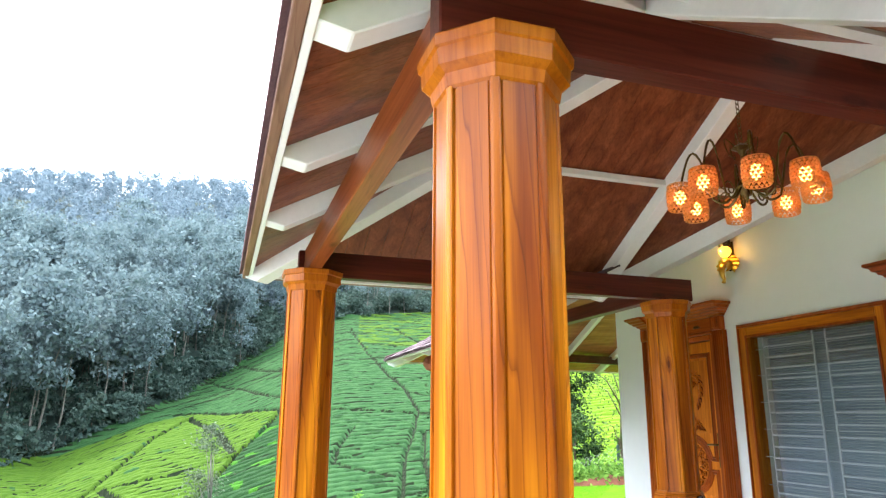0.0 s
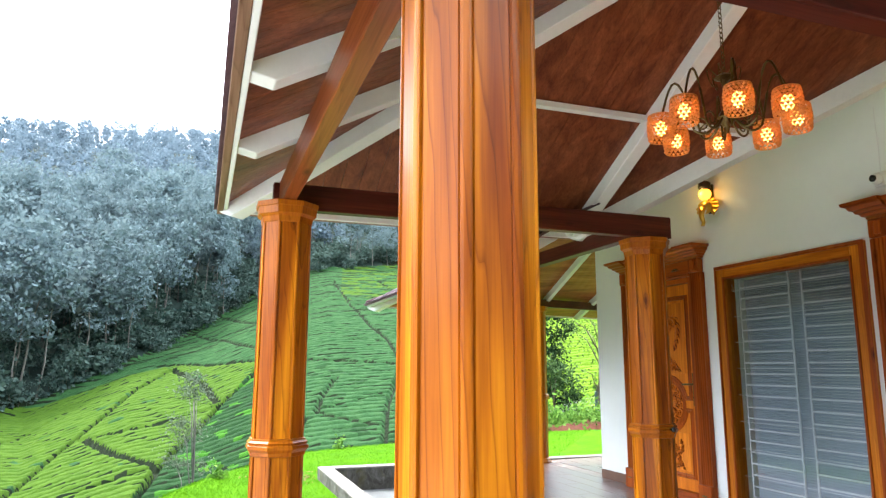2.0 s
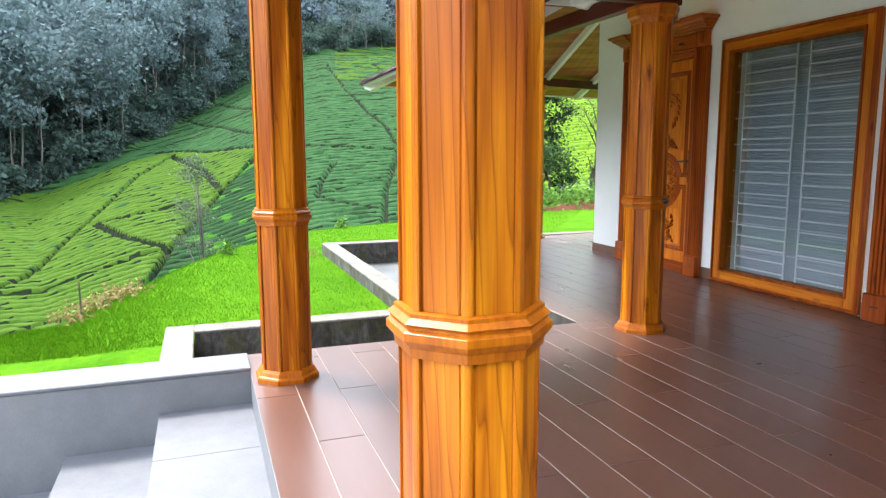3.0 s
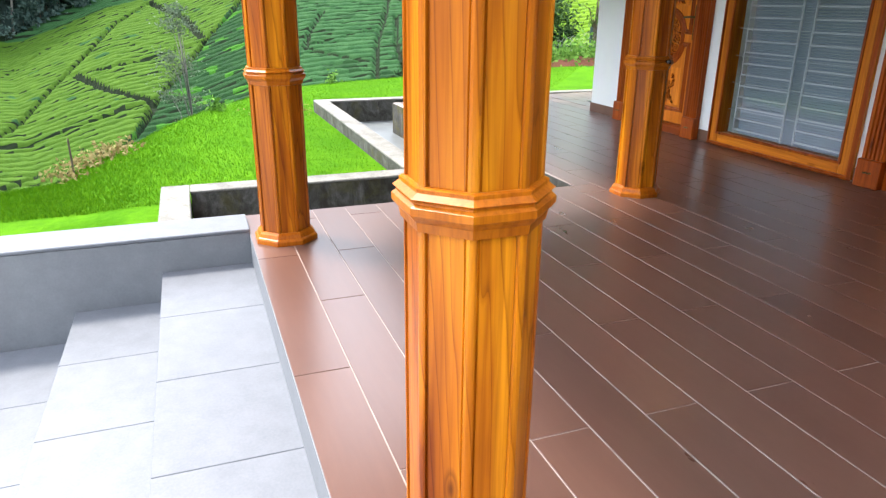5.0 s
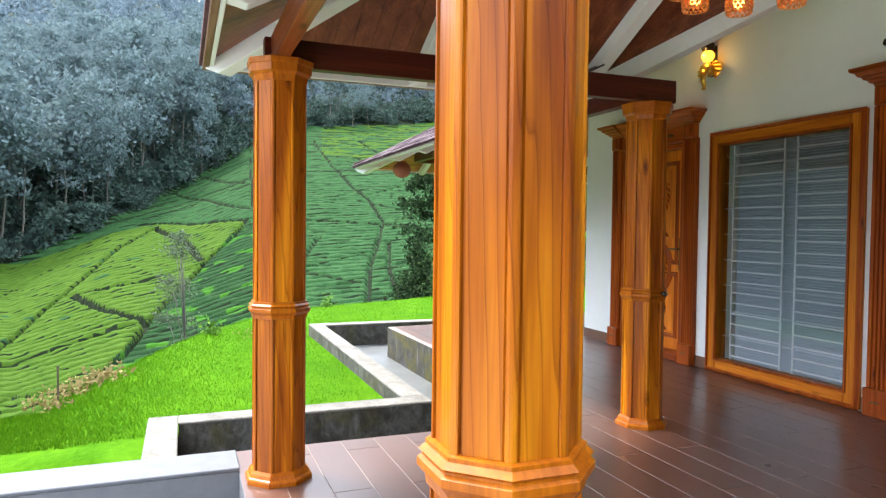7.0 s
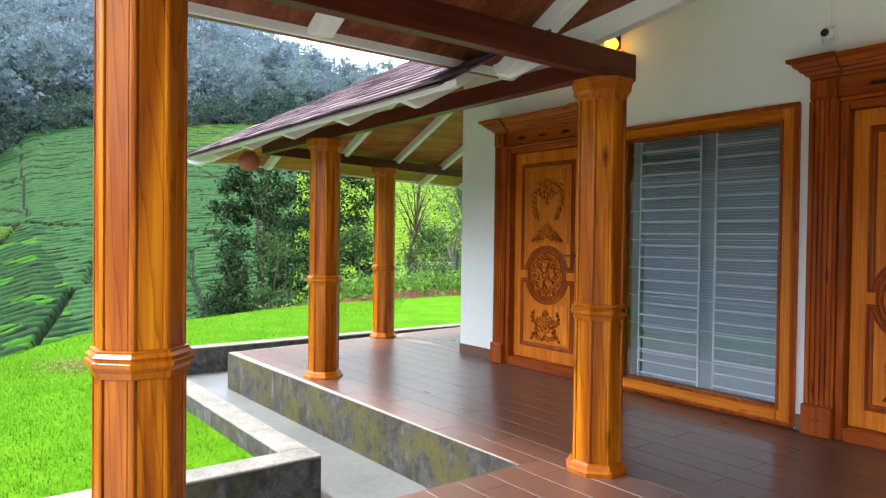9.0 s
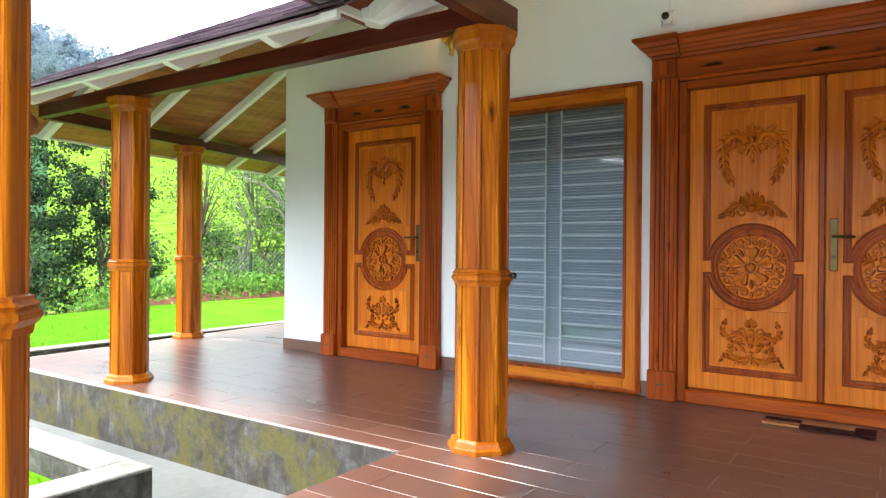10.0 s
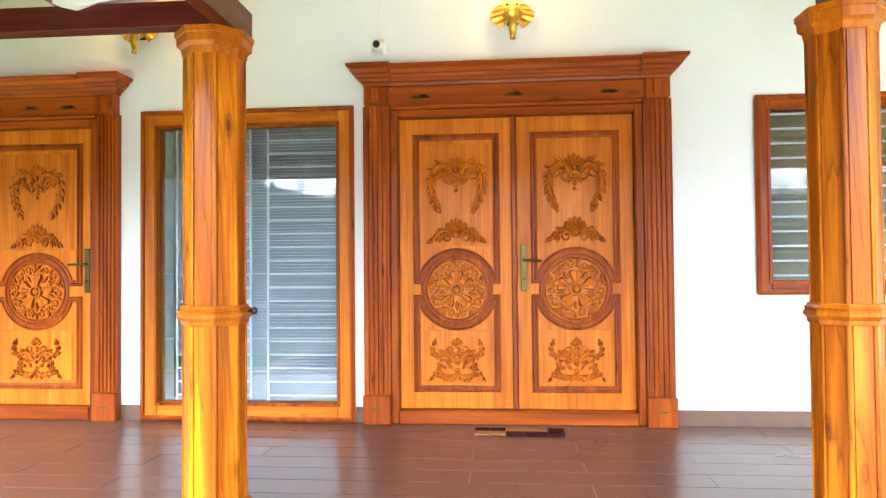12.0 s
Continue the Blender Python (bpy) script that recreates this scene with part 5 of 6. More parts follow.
def joined(name, co, faces, mats, slots=None, shade=False):
    """One mesh from arrays of corners and four-cornered faces."""
    me = bpy.data.meshes.new(name)
    me.vertices.add(len(co))
    me.vertices.foreach_set("co", np.asarray(co, np.float32).ravel())
    q = np.asarray(faces, np.int32)
    me.loops.add(q.size)
    me.loops.foreach_set("vertex_index", q.ravel())
    me.polygons.add(len(q))
    me.polygons.foreach_set("loop_start", np.arange(0, q.size, 4))
    me.polygons.foreach_set("loop_total", np.full(len(q), 4))
    me.update()
    for m in mats:
        me.materials.append(m)
    if slots is not None:
        me.polygons.foreach_set("material_index", np.asarray(slots, np.int32))
    if shade:
        me.polygons.foreach_set("use_smooth", np.ones(len(q), bool))
    return new(name, me)


def soft_noise(x, y, seed):
    """Cheap smooth noise from a few waves."""
    g = np.random.default_rng(seed)
    out = 0
    for k in range(7):
        a, f, p = g.uniform(0, 6.28), g.uniform(0.5, 1.6), g.uniform(0, 6.28)
        out = out + np.sin((x * math.cos(a) + y * math.sin(a)) * f + p) / 7
    return out * 1.6


tt = np.linspace(-30, 56, 500)
rr = np.concatenate([np.linspace(22, 105, 560), np.linspace(105.2, 166, 290)])
R2, T2 = np.meshgrid(rr, tt, indexing="ij")
X2 = EYE_O[0] - R2 * np.cos(np.radians(T2))
Y2 = EYE_O[1] + R2 * np.sin(np.radians(T2))
Z2 = ground_z(R2, T2)
# footpaths between the plots: bearing and distance of their bends
WIDE_PATHS = [
    [(-24, 52), (-13.4, 62), (-9.5, 73), (-7.0, 81), (-4.7, 90), (-1.8, 98)],
    [(-8.0, 75), (-5.6, 65), (-2.6, 59), (-4.6, 52), (-7.2, 47)],
    [(-26, 60), (-13.5, 58), (-8.2, 58), (-2.6, 59), (-2.1, 60), (-0.3, 65), (1.8, 74)],
    [(-7.7, 74), (-4.3, 72), (-0.3, 73), (1.8, 74), (3.9, 80), (4.9, 86)],
    [(-1.8, 98), (0.1, 85), (1.4, 75)],
    [(-3, 102), (-0.7, 99), (4.9, 86), (9.3, 81), (14, 78.5), (18, 76), (21, 72), (30, 68)],
    [(8.2, 61), (6.8, 54), (5.4, 48)],
]
NARROW_PATHS = [
    [(10.3, 138), (11.8, 114), (14.8, 91), (16.4, 79), (15.7, 65), (15.2, 51)],
    [(11.8, 114), (14.5, 120)],
    [(9.4, 89), (14.4, 91), (17.9, 98)],
    [(16.9, 70), (17.6, 56), (18.0, 50)],
    [(11.1, 73), (9.7, 66), (9.3, 62), (14.8, 57)],
    [(9.7, 63), (16.1, 67)],
    [(1.1, 132), (4.8, 109)],
    [(5.1, 144), (5.3, 98), (5.6, 88)],
    [(5.4, 133), (7.9, 140)],
    [(-0.7, 122), (5.6, 90)],
    [(14.0, 139), (17.5, 114), (21.2, 93)],
    [(14.1, 89), (21.2, 80)],
    [(-20, 70), (-15, 80), (-9, 92)],
    [(-17, 45), (-12, 50), (-7.2, 47)],
]


def nearest(paths):
    """Distance of each point of the field from the nearest path, with a slight waver."""
    best_ = np.full(R2.shape, 1e9)
    wx, wy = X2 + 0.35 * soft_noise(X2 * 0.3, Y2 * 0.3, 31), Y2 + 0.35 * soft_noise(X2 * 0.3, Y2 * 0.3, 32)
    for line in paths:
        xy = [(EYE_O[0] - r_ * math.cos(radians(t_)), EYE_O[1] + r_ * math.sin(radians(t_))) for t_, r_ in line]
        for (ax, ay), (bx, by) in zip(xy, xy[1:]):
            u = np.clip(((wx - ax) * (bx - ax) + (wy - ay) * (by - ay)) / ((bx - ax) ** 2 + (by - ay) ** 2), 0, 1)
            best_ = np.minimum(best_, np.hypot(wx - ax - u * (bx - ax), wy - ay - u * (by - ay)))
    return best_


road = table(T2, [-30, -2, 4.9, 13.5, 21, 40], [104, 100, 86, 79, 72, 64])
upper = R2 > road
across = R2 + 0.9 * soft_noise(X2 * 0.07, Y2 * 0.07, 3) + 0.10 * soft_noise(X2 * 0.5, Y2 * 0.5, 6) + np.where(upper, 0.0, 0.05 * (T2 - 5))
period = 1.12
ph = (across / period) % 1.0
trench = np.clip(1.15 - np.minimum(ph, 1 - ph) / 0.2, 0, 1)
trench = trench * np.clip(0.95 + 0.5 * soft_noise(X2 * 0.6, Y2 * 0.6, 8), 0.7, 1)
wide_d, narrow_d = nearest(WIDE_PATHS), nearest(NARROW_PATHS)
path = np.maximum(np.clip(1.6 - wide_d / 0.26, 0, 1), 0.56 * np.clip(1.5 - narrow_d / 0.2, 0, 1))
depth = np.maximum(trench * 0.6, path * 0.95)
Z2 = Z2 + 0.85 - depth + 0.05 * soft_noise(X2 * 2.4, Y2 * 2.4, 4) + 0.05 * soft_noise(X2 * 6.0, Y2 * 6.0, 5)
# shade put into the dark plots below the long path, sunny plots above it, even green beyond the road
hollow = table(T2, [-30, -7.2, -4.6, -2.6, -0.3, 1.8, 4.9, 8.2, 8.6, 60], [20, 47, 53, 59, 65, 74, 86, 62, 20, 20])
shady = (R2 < hollow) & ~upper
sunny = (T2 < 5) & ~upper & ~shady
rb2, _ = field_top(T2)
inside = (R2 < rb2 + 1.5)[:-1, :-1] & (R2 > np.minimum(crest(T2) + 15, 42))[:-1, :-1]
i2 = np.arange(R2.size).reshape(R2.shape)
q2 = np.stack([i2[:-1, :-1], i2[1:, :-1], i2[1:, 1:], i2[:-1, 1:]], -1)
dc = depth[:-1, :-1]
patch = (0.8 * soft_noise(across * 2.2, T2 * 1.1, 21) + 0.7 * soft_noise(X2 * 2.0, Y2 * 2.0, 22))[:-1, :-1]
sh_, su_, up_ = shady[:-1, :-1], sunny[:-1, :-1], upper[:-1, :-1]
yellow = up_ & (R2[:-1, :-1] > 118) & (T2[:-1, :-1] > 11)
slot2 = np.where(sh_, np.where(patch > 0.42, 5, 1), np.where(su_, np.where(patch > -0.95, 2, 0), np.where(yellow, np.where(patch > 0.0, 2, 0), np.where(up_, 0, np.where(patch > 0.25, 0, np.where(patch < -0.5, 1, 0))))))
slot2 = np.where(T2[:-1, :-1] > 25, 4, slot2)
# deep trench and path faces take the stems and soil with painted-in shade
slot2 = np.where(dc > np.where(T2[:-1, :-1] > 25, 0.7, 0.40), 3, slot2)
tea = joined("tea_field", np.stack([X2, Y2, Z2], -1).reshape(-1, 3), q2[inside], [TEA_LEAF, TEA_LEAF_DARK, TEA_LEAF_YOUNG, TEA_STEM_SHADED, TEA_FLUSH, TEA_FRESH], slot2[inside], True)
tagged(tea, "rows of clipped green tea bushes on a hillside, cut by paths", "tea field", kind="stuff")

# ---- trees ----


def leaf_material(name, a, b):
    m, n, l, p = material(name)
    g = n.new("ShaderNodeNewGeometry")
    c = ramp(n, l, g.outputs["Random Per Island"], [(0.0, a), (1.0, b)])
    l.new(c, p.inputs["Base Color"])
    p.inputs["Roughness"].default_value = 0.8
    p.inputs["Specular IOR Level"].default_value = 0.08
    tr = n.new("ShaderNodeBsdfTranslucent")
    l.new(c, tr.inputs["Color"])
    mx = n.new("ShaderNodeMixShader")
    mx.inputs[0].default_value = 0.3
    out = n["Material Output"]
    l.new(p.outputs[0], mx.inputs[1])
    l.new(tr.outputs[0], mx.inputs[2])
    l.new(mx.outputs[0], out.inputs[0])
    return m


# the blue-grey of distance haze is put into these two leaf colours
FAR_HAZE_LEAF = leaf_material("far_forest_hazed_leaf", (0.120, 0.172, 0.210), (0.185, 0.245, 0.285))
EDGE_HAZE_LEAF = leaf_material("forest_edge_hazed_leaf", (0.105, 0.156, 0.172), (0.185, 0.248, 0.258))
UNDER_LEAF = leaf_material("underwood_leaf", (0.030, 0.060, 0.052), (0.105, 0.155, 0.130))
DARK_LEAF = leaf_material("dark_tree_leaf", (0.005, 0.018, 0.007), (0.050, 0.088, 0.036))
MID_LEAF = leaf_material("mid_green_leaf", (0.024, 0.056, 0.020), (0.08, 0.14, 0.048))
PALE_LEAF = leaf_material("pale_green_leaf", (0.045, 0.095, 0.022), (0.12, 0.19, 0.05))
FERN_LEAF = leaf_material("fern_leaf", (0.05, 0.13, 0.02), (0.15, 0.28, 0.05))
DRY_LEAF = leaf_material("dry_leaf", (0.15, 0.11, 0.04), (0.32, 0.26, 0.12))
BARK_PALE = plain("pale_bark", (0.07, 0.066, 0.058), (0.18, 0.168, 0.145), 6, 0.9, 0.4)
BARK = plain("brown_bark", (0.05, 0.038, 0.026), (0.12, 0.09, 0.06), 8, 0.95, 0.6)


def leaf_quads(centres, size, g, droop=0.3):
    """A bent leaf (diamond) at each centre, turned at random."""
    n = len(centres)
    a = g.normal(size=(n, 3))
    a[:, 2] -= droop
    a /= np.linalg.norm(a, axis=1, keepdims=True)
    b = np.cross(a, g.normal(size=(n, 3)))
    b /= np.linalg.norm(b, axis=1, keepdims=True)
    s = size * g.uniform(0.6, 1.3, (n, 1))
    co = np.stack([centres - a * s, centres + b * s * 0.55, centres + a * s, centres - b * s * 0.55], 1).reshape(-1, 3)
    return co, np.arange(4 * n).reshape(n, 4)


def crown_points(g, height, spread, base, clumps, per, clump_r, shape="oval"):
    t = g.uniform(0, 1, clumps)
    if shape == "cone":
        rad_ = spread * (1 - t) ** 0.8 + 0.1 * spread
    elif shape == "column":
        rad_ = spread * (0.55 + 0.45 * np.sin(np.pi * t))
    else:
        rad_ = spread * np.sqrt(np.clip(1 - (2 * t - 1) ** 2, 0.05, 1))
    an = g.uniform(0, 2 * np.pi, clumps)
    ra = rad_ * np.sqrt(g.uniform(0.15, 1.0, clumps))
    c = np.stack([ra * np.cos(an), ra * np.sin(an), base + t * (height - base)], 1)
    d = g.normal(size=(clumps, per, 3)) * clump_r * g.uniform(0.6, 1.2, (clumps, 1, 1))
    d[:, :, 2] *= 0.7
    return c, (c[:, None, :] + d).reshape(-1, 3)


def trunk_quads(g, height, r, sides=5, lean=0.0):
    n = 6
    ring = []
    wob = np.cumsum(g.normal(size=(n, 2)) * height * 0.012, 0)
    for k in range(n):
        t = k / (n - 1)
        a = np.arange(sides) * 2 * np.pi / sides
        rr_ = r * (1 - 0.75 * t)
        ring.append(np.stack([rr_ * np.cos(a) + wob[k, 0] + lean * t * height, rr_ * np.sin(a) + wob[k, 1], np.full(sides, t * height - 0.3)], 1))
    co = np.concatenate(ring)
    f = []
    for k in range(n - 1):
        for i in range(sides):
            j = (i + 1) % sides
            f.append((k * sides + i, k * sides + j, (k + 1) * sides + j, (k + 1) * sides + i))
    return co, np.array(f)


def forest(name, label, places, g, templates, leaf, bark):
    """Joins many trees, each a turned and scaled copy of one of the templates."""
    cos, fs, sl, at = [], [], [], 0
    for (x, y, z, h) in places:
        (tc, tf), (lc, lf) = templates[g.integers(len(templates))]
        a = g.uniform(0, 6.28)
        rot = np.array([[math.cos(a), -math.sin(a), 0], [math.sin(a), math.cos(a), 0], [0, 0, 1]])
        w = g.uniform(0.85, 1.2)
        sc = np.array([h * w, h * w, h])
        for c, f, s in ((tc, tf, 1), (lc, lf, 0)):
            cos.append((c * sc) @ rot.T + (x, y, z))
            fs.append(f + at)
            sl.append(np.full(len(f), s))
            at += len(c)
    ob = joined(name, np.concatenate(cos), np.concatenate(fs), [leaf, bark], np.concatenate(sl))
    return tagged(ob, label, "forest", kind="stuff")


g = np.random.default_rng(11)


def template(clumps, per, spread, base, cr, size, shape):
    trunk_ = trunk_quads(g, 0.85, 0.011, 4)
    c, pts = crown_points(g, 1.0, spread, base, clumps, per, cr, shape)
    return trunk_, leaf_quads(pts, size, g)


far_t = [template(20, 11, 0.22, b, 0.050, 0.040, s) for b, s in ((0.25, "oval"), (0.35, "column"), (0.3, "oval"), (0.2, "cone"))]
edge_t = [template(34, 36, sp, b, 0.045, 0.019, s) for sp, b, s in ((0.20, 0.40, "oval"), (0.16, 0.35, "column"), (0.24, 0.45, "oval"), (0.18, 0.28, "column"), (0.22, 0.5, "oval"))]


def forest_spots(n, t0, t1, r_from, r_to, h0, h1):
    out = []
    while len(out) < n:
        th_ = g.uniform(t0, t1)
        rb_, _ = field_top(th_)
        lo_ = rb_ + r_from
        r_ = math.sqrt(g.uniform(lo_ ** 2, (min(lo_ + 60, 440) if r_to == 0 else r_to) ** 2))
        x_, y_ = EYE_O[0] - r_ * math.cos(math.radians(th_)), EYE_O[1] + r_ * math.sin(math.radians(th_))
        out.append((x_, y_, float(ground_z(np.array(r_), np.array(th_))), g.uniform(h0, h1)))
    return out


forest("far_forest", "blue-green woods covering the hills, haze put into the leaf colour", forest_spots(2500, -48, 70, 12, 455, 10, 17), g, far_t, FAR_HAZE_LEAF, BARK_PALE)
edge_spots = forest_spots(150, -42, 3, 1, 0, 15, 24) + forest_spots(150, 3, 62, 1, 0, 10, 15) + [(x_, y_, z_, h_) for x_, y_, z_, h_ in forest_spots(70, -42, 1.5, 0, 0, 14, 22)]
forest("forest_edge", "tall grey-green eucalyptus trees with pale trunks along the tea", edge_spots, g, edge_t, EDGE_HAZE_LEAF, BARK_PALE)
fringe = []
for _ in range(260):
    th_ = g.uniform(-42, 26)
    r_ = float(field_top(th_)[0]) + g.uniform(0.5, 11)
    fringe.append((EYE_O[0] - r_ * math.cos(radians(th_)), EYE_O[1] + r_ * math.sin(radians(th_)), float(ground_z(np.array(r_), np.array(th_))) - 0.3, g.uniform(2.5, 5.5)))
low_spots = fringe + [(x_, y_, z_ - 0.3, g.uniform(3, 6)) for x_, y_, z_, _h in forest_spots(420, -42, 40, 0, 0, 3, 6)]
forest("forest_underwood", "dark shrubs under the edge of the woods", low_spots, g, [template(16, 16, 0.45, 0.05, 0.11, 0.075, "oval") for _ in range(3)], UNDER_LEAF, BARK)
back_spots = []
for _ in range(500):
    th_, r_ = g.uniform(-178, -50), g.uniform(60, 300)
    back_spots.append((EYE_O[0] - r_ * math.cos(math.radians(th_)), EYE_O[1] + r_ * math.sin(math.radians(th_)), float(ground_z(np.array(r_), np.array(th_))), g.uniform(8, 15)))
forest("far_forest", "wooded hill before the house front", back_spots, g, far_t, FAR_HAZE_LEAF, BARK_PALE)


def spot(th_, r_):
    x_, y_ = EYE_O[0] - r_ * math.cos(math.radians(th_)), EYE_O[1] + r_ * math.sin(math.radians(th_))
    return x_, y_, float(ground_z(np.array(float(r_)), np.array(float(th_))))


def build_tree(label, th_, r_, height, spread, base, leaf, bark, clumps, per, cr, size, shape="oval", limbs=6, trunk_r=0.1, group=""):
    """A tree with a tapered trunk, limbs that reach its clumps and a ragged crown of single leaves."""
    x_, y_, z_ = spot(th_, r_)
    height = 1.3 + r_ * math.tan(radians(height)) - z_
    spread = spread * max(1.0, height / 7)
    tree = thing("tree", label, "tree", (x_, y_, z_), 0, group)
    bm = bmesh.new()
    sway = [(g.normal() * 0.03 * height, g.normal() * 0.03 * height) for _ in range(6)]
    spine = [(sway[k][0] * (k > 0), sway[k][1] * (k > 0), height * 0.9 * k / 5 - (0.4 if k == 0 else 0)) for k in range(6)]
    tube(bm, spine, [trunk_r * (1 - 0.16 * k) for k in range(6)], 8)
    centres, pts = crown_points(g, height, spread, base, clumps, per, cr, shape)
    pick = g.choice(len(centres), min(limbs, len(centres)), replace=False)
    for k in pick:
        c = centres[k]
        t = max(0.15, min(0.85, (c[2] / height) * 0.75))
        i = min(4, int(t * 5))
        s = np.array(spine[i]) + (np.array(spine[i + 1]) - np.array(spine[i])) * (t * 5 - i)
        m = (s + c) / 2 + np.array([0, 0, 0.06 * height])
        tube(bm, [tuple(s), tuple(m), tuple(c)], [trunk_r * 0.42, trunk_r * 0.25, trunk_r * 0.08], 5)
    smooth(part("trunk", bm, bark, tree))
    co, f = leaf_quads(pts, size, g)
    crown = joined("crown", co, f, [leaf])
    crown.parent = tree
    return tree


# dark broad trees behind the lawn, lighter ones towards the fence
build_tree("dense dark green broadleaf tree beyond the lawn", 22.6, 27, 7.5, 1.15, 0.3, DARK_LEAF, BARK, 120, 170, 0.27, 0.085, "column", 14, 0.14)
build_tree("dense dark green broadleaf tree beyond the lawn", 28.8, 31, 8.5, 1.2, 0.4, DARK_LEAF, BARK, 120, 170, 0.28, 0.085, "column", 14, 0.14)
build_tree("feathery grey-green tree with soft foliage", 25.4, 29, 5.5, 1.2, 0.3, DARK_LEAF, BARK, 90, 130, 0.28, 0.075, "column", 10, 0.10)
build_tree("bushy grey-green tree with soft foliage", 24.2, 24, 0.0, 1.2, 0.2, MID_LEAF, BARK, 60, 90, 0.28, 0.07, "oval", 10, 0.10)
build_tree("bushy grey-green tree with soft foliage", 31.2, 26, 0.3, 1.2, 0.2, MID_LEAF, BARK, 70, 90, 0.30, 0.07, "oval", 10, 0.10)
build_tree("slender pale green tree with thin bare branches", 36.3, 21, 7.0, 1.2, 2.0, PALE_LEAF, BARK, 46, 26, 0.28, 0.05, "oval", 26, 0.07)
build_tree("open pale tree with a forked grey trunk by the fence", 43.5, 19, 9.5, 1.8, 1.6, PALE_LEAF, BARK_PALE, 80, 40, 0.32, 0.045, "oval", 40, 0.10)
build_tree("slender pale green tree with thin bare branches", 39.8, 23, 8.5, 1.3, 1.6, PALE_LEAF, BARK_PALE, 50, 32, 0.28, 0.05, "oval", 26, 0.07)
build_tree("bushy mid-green tree behind the fence", 37.5, 29, 0.6, 1.5, 0.2, MID_LEAF, BARK, 90, 80, 0.35, 0.08, "oval", 10, 0.12)
build_tree("bushy mid-green tree behind the fence", 47.5, 27, 5.5, 1.8, 0.3, MID_LEAF, BARK, 90, 80, 0.38, 0.08, "oval", 10, 0.12)
build_tree("bushy mid-green tree behind the fence", 52.0, 25, 9.0, 2.2, 0.4, MID_LEAF, BARK, 90, 80, 0.4, 0.08, "oval", 12, 0.12)
build_tree("bushy pale green tree behind the fence", 41.0, 28, 5.5, 1.3, 0.2, PALE_LEAF, BARK, 80, 70, 0.33, 0.07, "oval", 16, 0.09)
build_tree("bushy mid-green tree behind the fence", 44.5, 29, 4.5, 1.6, 0.2, MID_LEAF, BARK, 90, 80, 0.35, 0.08, "oval", 12, 0.10)
SAPLING_LEAF = leaf_material("sapling_leaf", (0.06, 0.092, 0.06), (0.15, 0.19, 0.125))
build_tree("thin sapling with tufts of grey leaves below the lawn", -0.3, 16, -0.6, 0.34, 2.2, SAPLING_LEAF, BARK_PALE, 18, 190, 0.19, 0.04, "oval", 14, 0.05)


def build_bush(name, label, category, th_, r_, n, spread, height, leaf, size, seed_r=0.5, dz=0.0):
    x_, y_, z_ = spot(th_, r_)
    pts = g.normal(size=(n, 3)) * (spread, spread, height * 0.5)
    pts[:, 2] = np.abs(pts[:, 2]) + 0.02
    co, f = leaf_quads(pts, size, g, -0.2)
    ob = joined(name, co, f, [leaf])
    ob.location = (x_, y_, z_ + dz)
    return tagged(ob, label, category, kind="stuff")


for th_, r_ in ((30, 16.2), (31.2, 16.6), (32.4, 16.9), (33.6, 17.2), (34.8, 17.4), (36.2, 17.6), (37.4, 17.9), (38.8, 18.2), (40.2, 18.5), (41.5, 18.8), (43.2, 19.1), (44.8, 19.4), (47, 19.8), (50, 20.3)):
    build_bush("fern", "bright green ferns on the red soil bank", "fern", th_, r_, 420, 0.42, 0.55, FERN_LEAF, 0.075, dz=0.1)
for th_, r_ in ((26.0, 15.6), (28.3, 16.3)):
    build_bush("shrub", "low dry and green shrub by the fence", "shrub", th_, r_, 260, 0.30, 0.35, DRY_LEAF, 0.05)
for th_, r_ in ((-14, 4.5), (-11.5, 4.9), (-9.2, 5.2), (-7.5, 5.5)):
    build_bush("dry_plants", "heap of dry straw-coloured plants at the lawn edge", "plants", th_, r_, 130, 0.11, 0.09, DRY_LEAF, 0.026)
for th_, r_ in ((2.8, 8.0), (13.8, 11.5)):
    build_bush("seedling", "small yellow-green plant at the lawn edge", "plant", th_, r_, 60, 0.06, 0.20, FERN_LEAF, 0.045)
px_, py_, pz_ = spot(-13.0, 4.6)
pole = thing("stake", "thin rusty stake standing at the lawn edge", "stake", (px_, py_, pz_))
part("rod", tube(bmesh.new(), [(0, 0, -0.3), (0.01, 0.0, 0.34)], 0.009, 6), BARK, pole)

dry_x, dry_y, dry_z = spot(9.5, 7.6)
pts_ = g.normal(size=(600, 3)) * (0.30, 0.20, 0.010)
pts_[:, 2] = np.abs(pts_[:, 2]) + 0.012
co_, f_ = leaf_quads(pts_, 0.016, g, 0.0)
dry = joined("dry_grass", co_, f_, [DRY_LEAF])
dry.location = (dry_x, dry_y, dry_z)
tagged(dry, "patch of dry yellow grass on the lawn", "grass", kind="stuff")

# red soil bank
bm = bmesh.new()
rows = []
for k in range(40):
    th_ = 29 + 28 * k / 39
    row_ = []
    for j in range(7):
        u = j / 6
        rr_ = float(crest(th_)) - 0.6 + 2.6 * u
        x_, y_, z_ = spot(th_, rr_)
        amp = 0.26 * math.sin(math.pi / 2 * min(1, (k + 0.5) / 12))
        bumpy = 0.10 * math.sin(k * 1.7 + j * 2.1) + 0.07 * math.sin(k * 3.1 - j)
        row_.append((x_, y_, (-0.36 if j == 0 else z_) + amp * math.sin(math.pi * u) * (1 + bumpy * 3)))
    rows.append(row_)
loop_faces(bm, rows, closed=False, caps=False)
bank = smooth(part("soil_bank", bm, RED_SOIL))
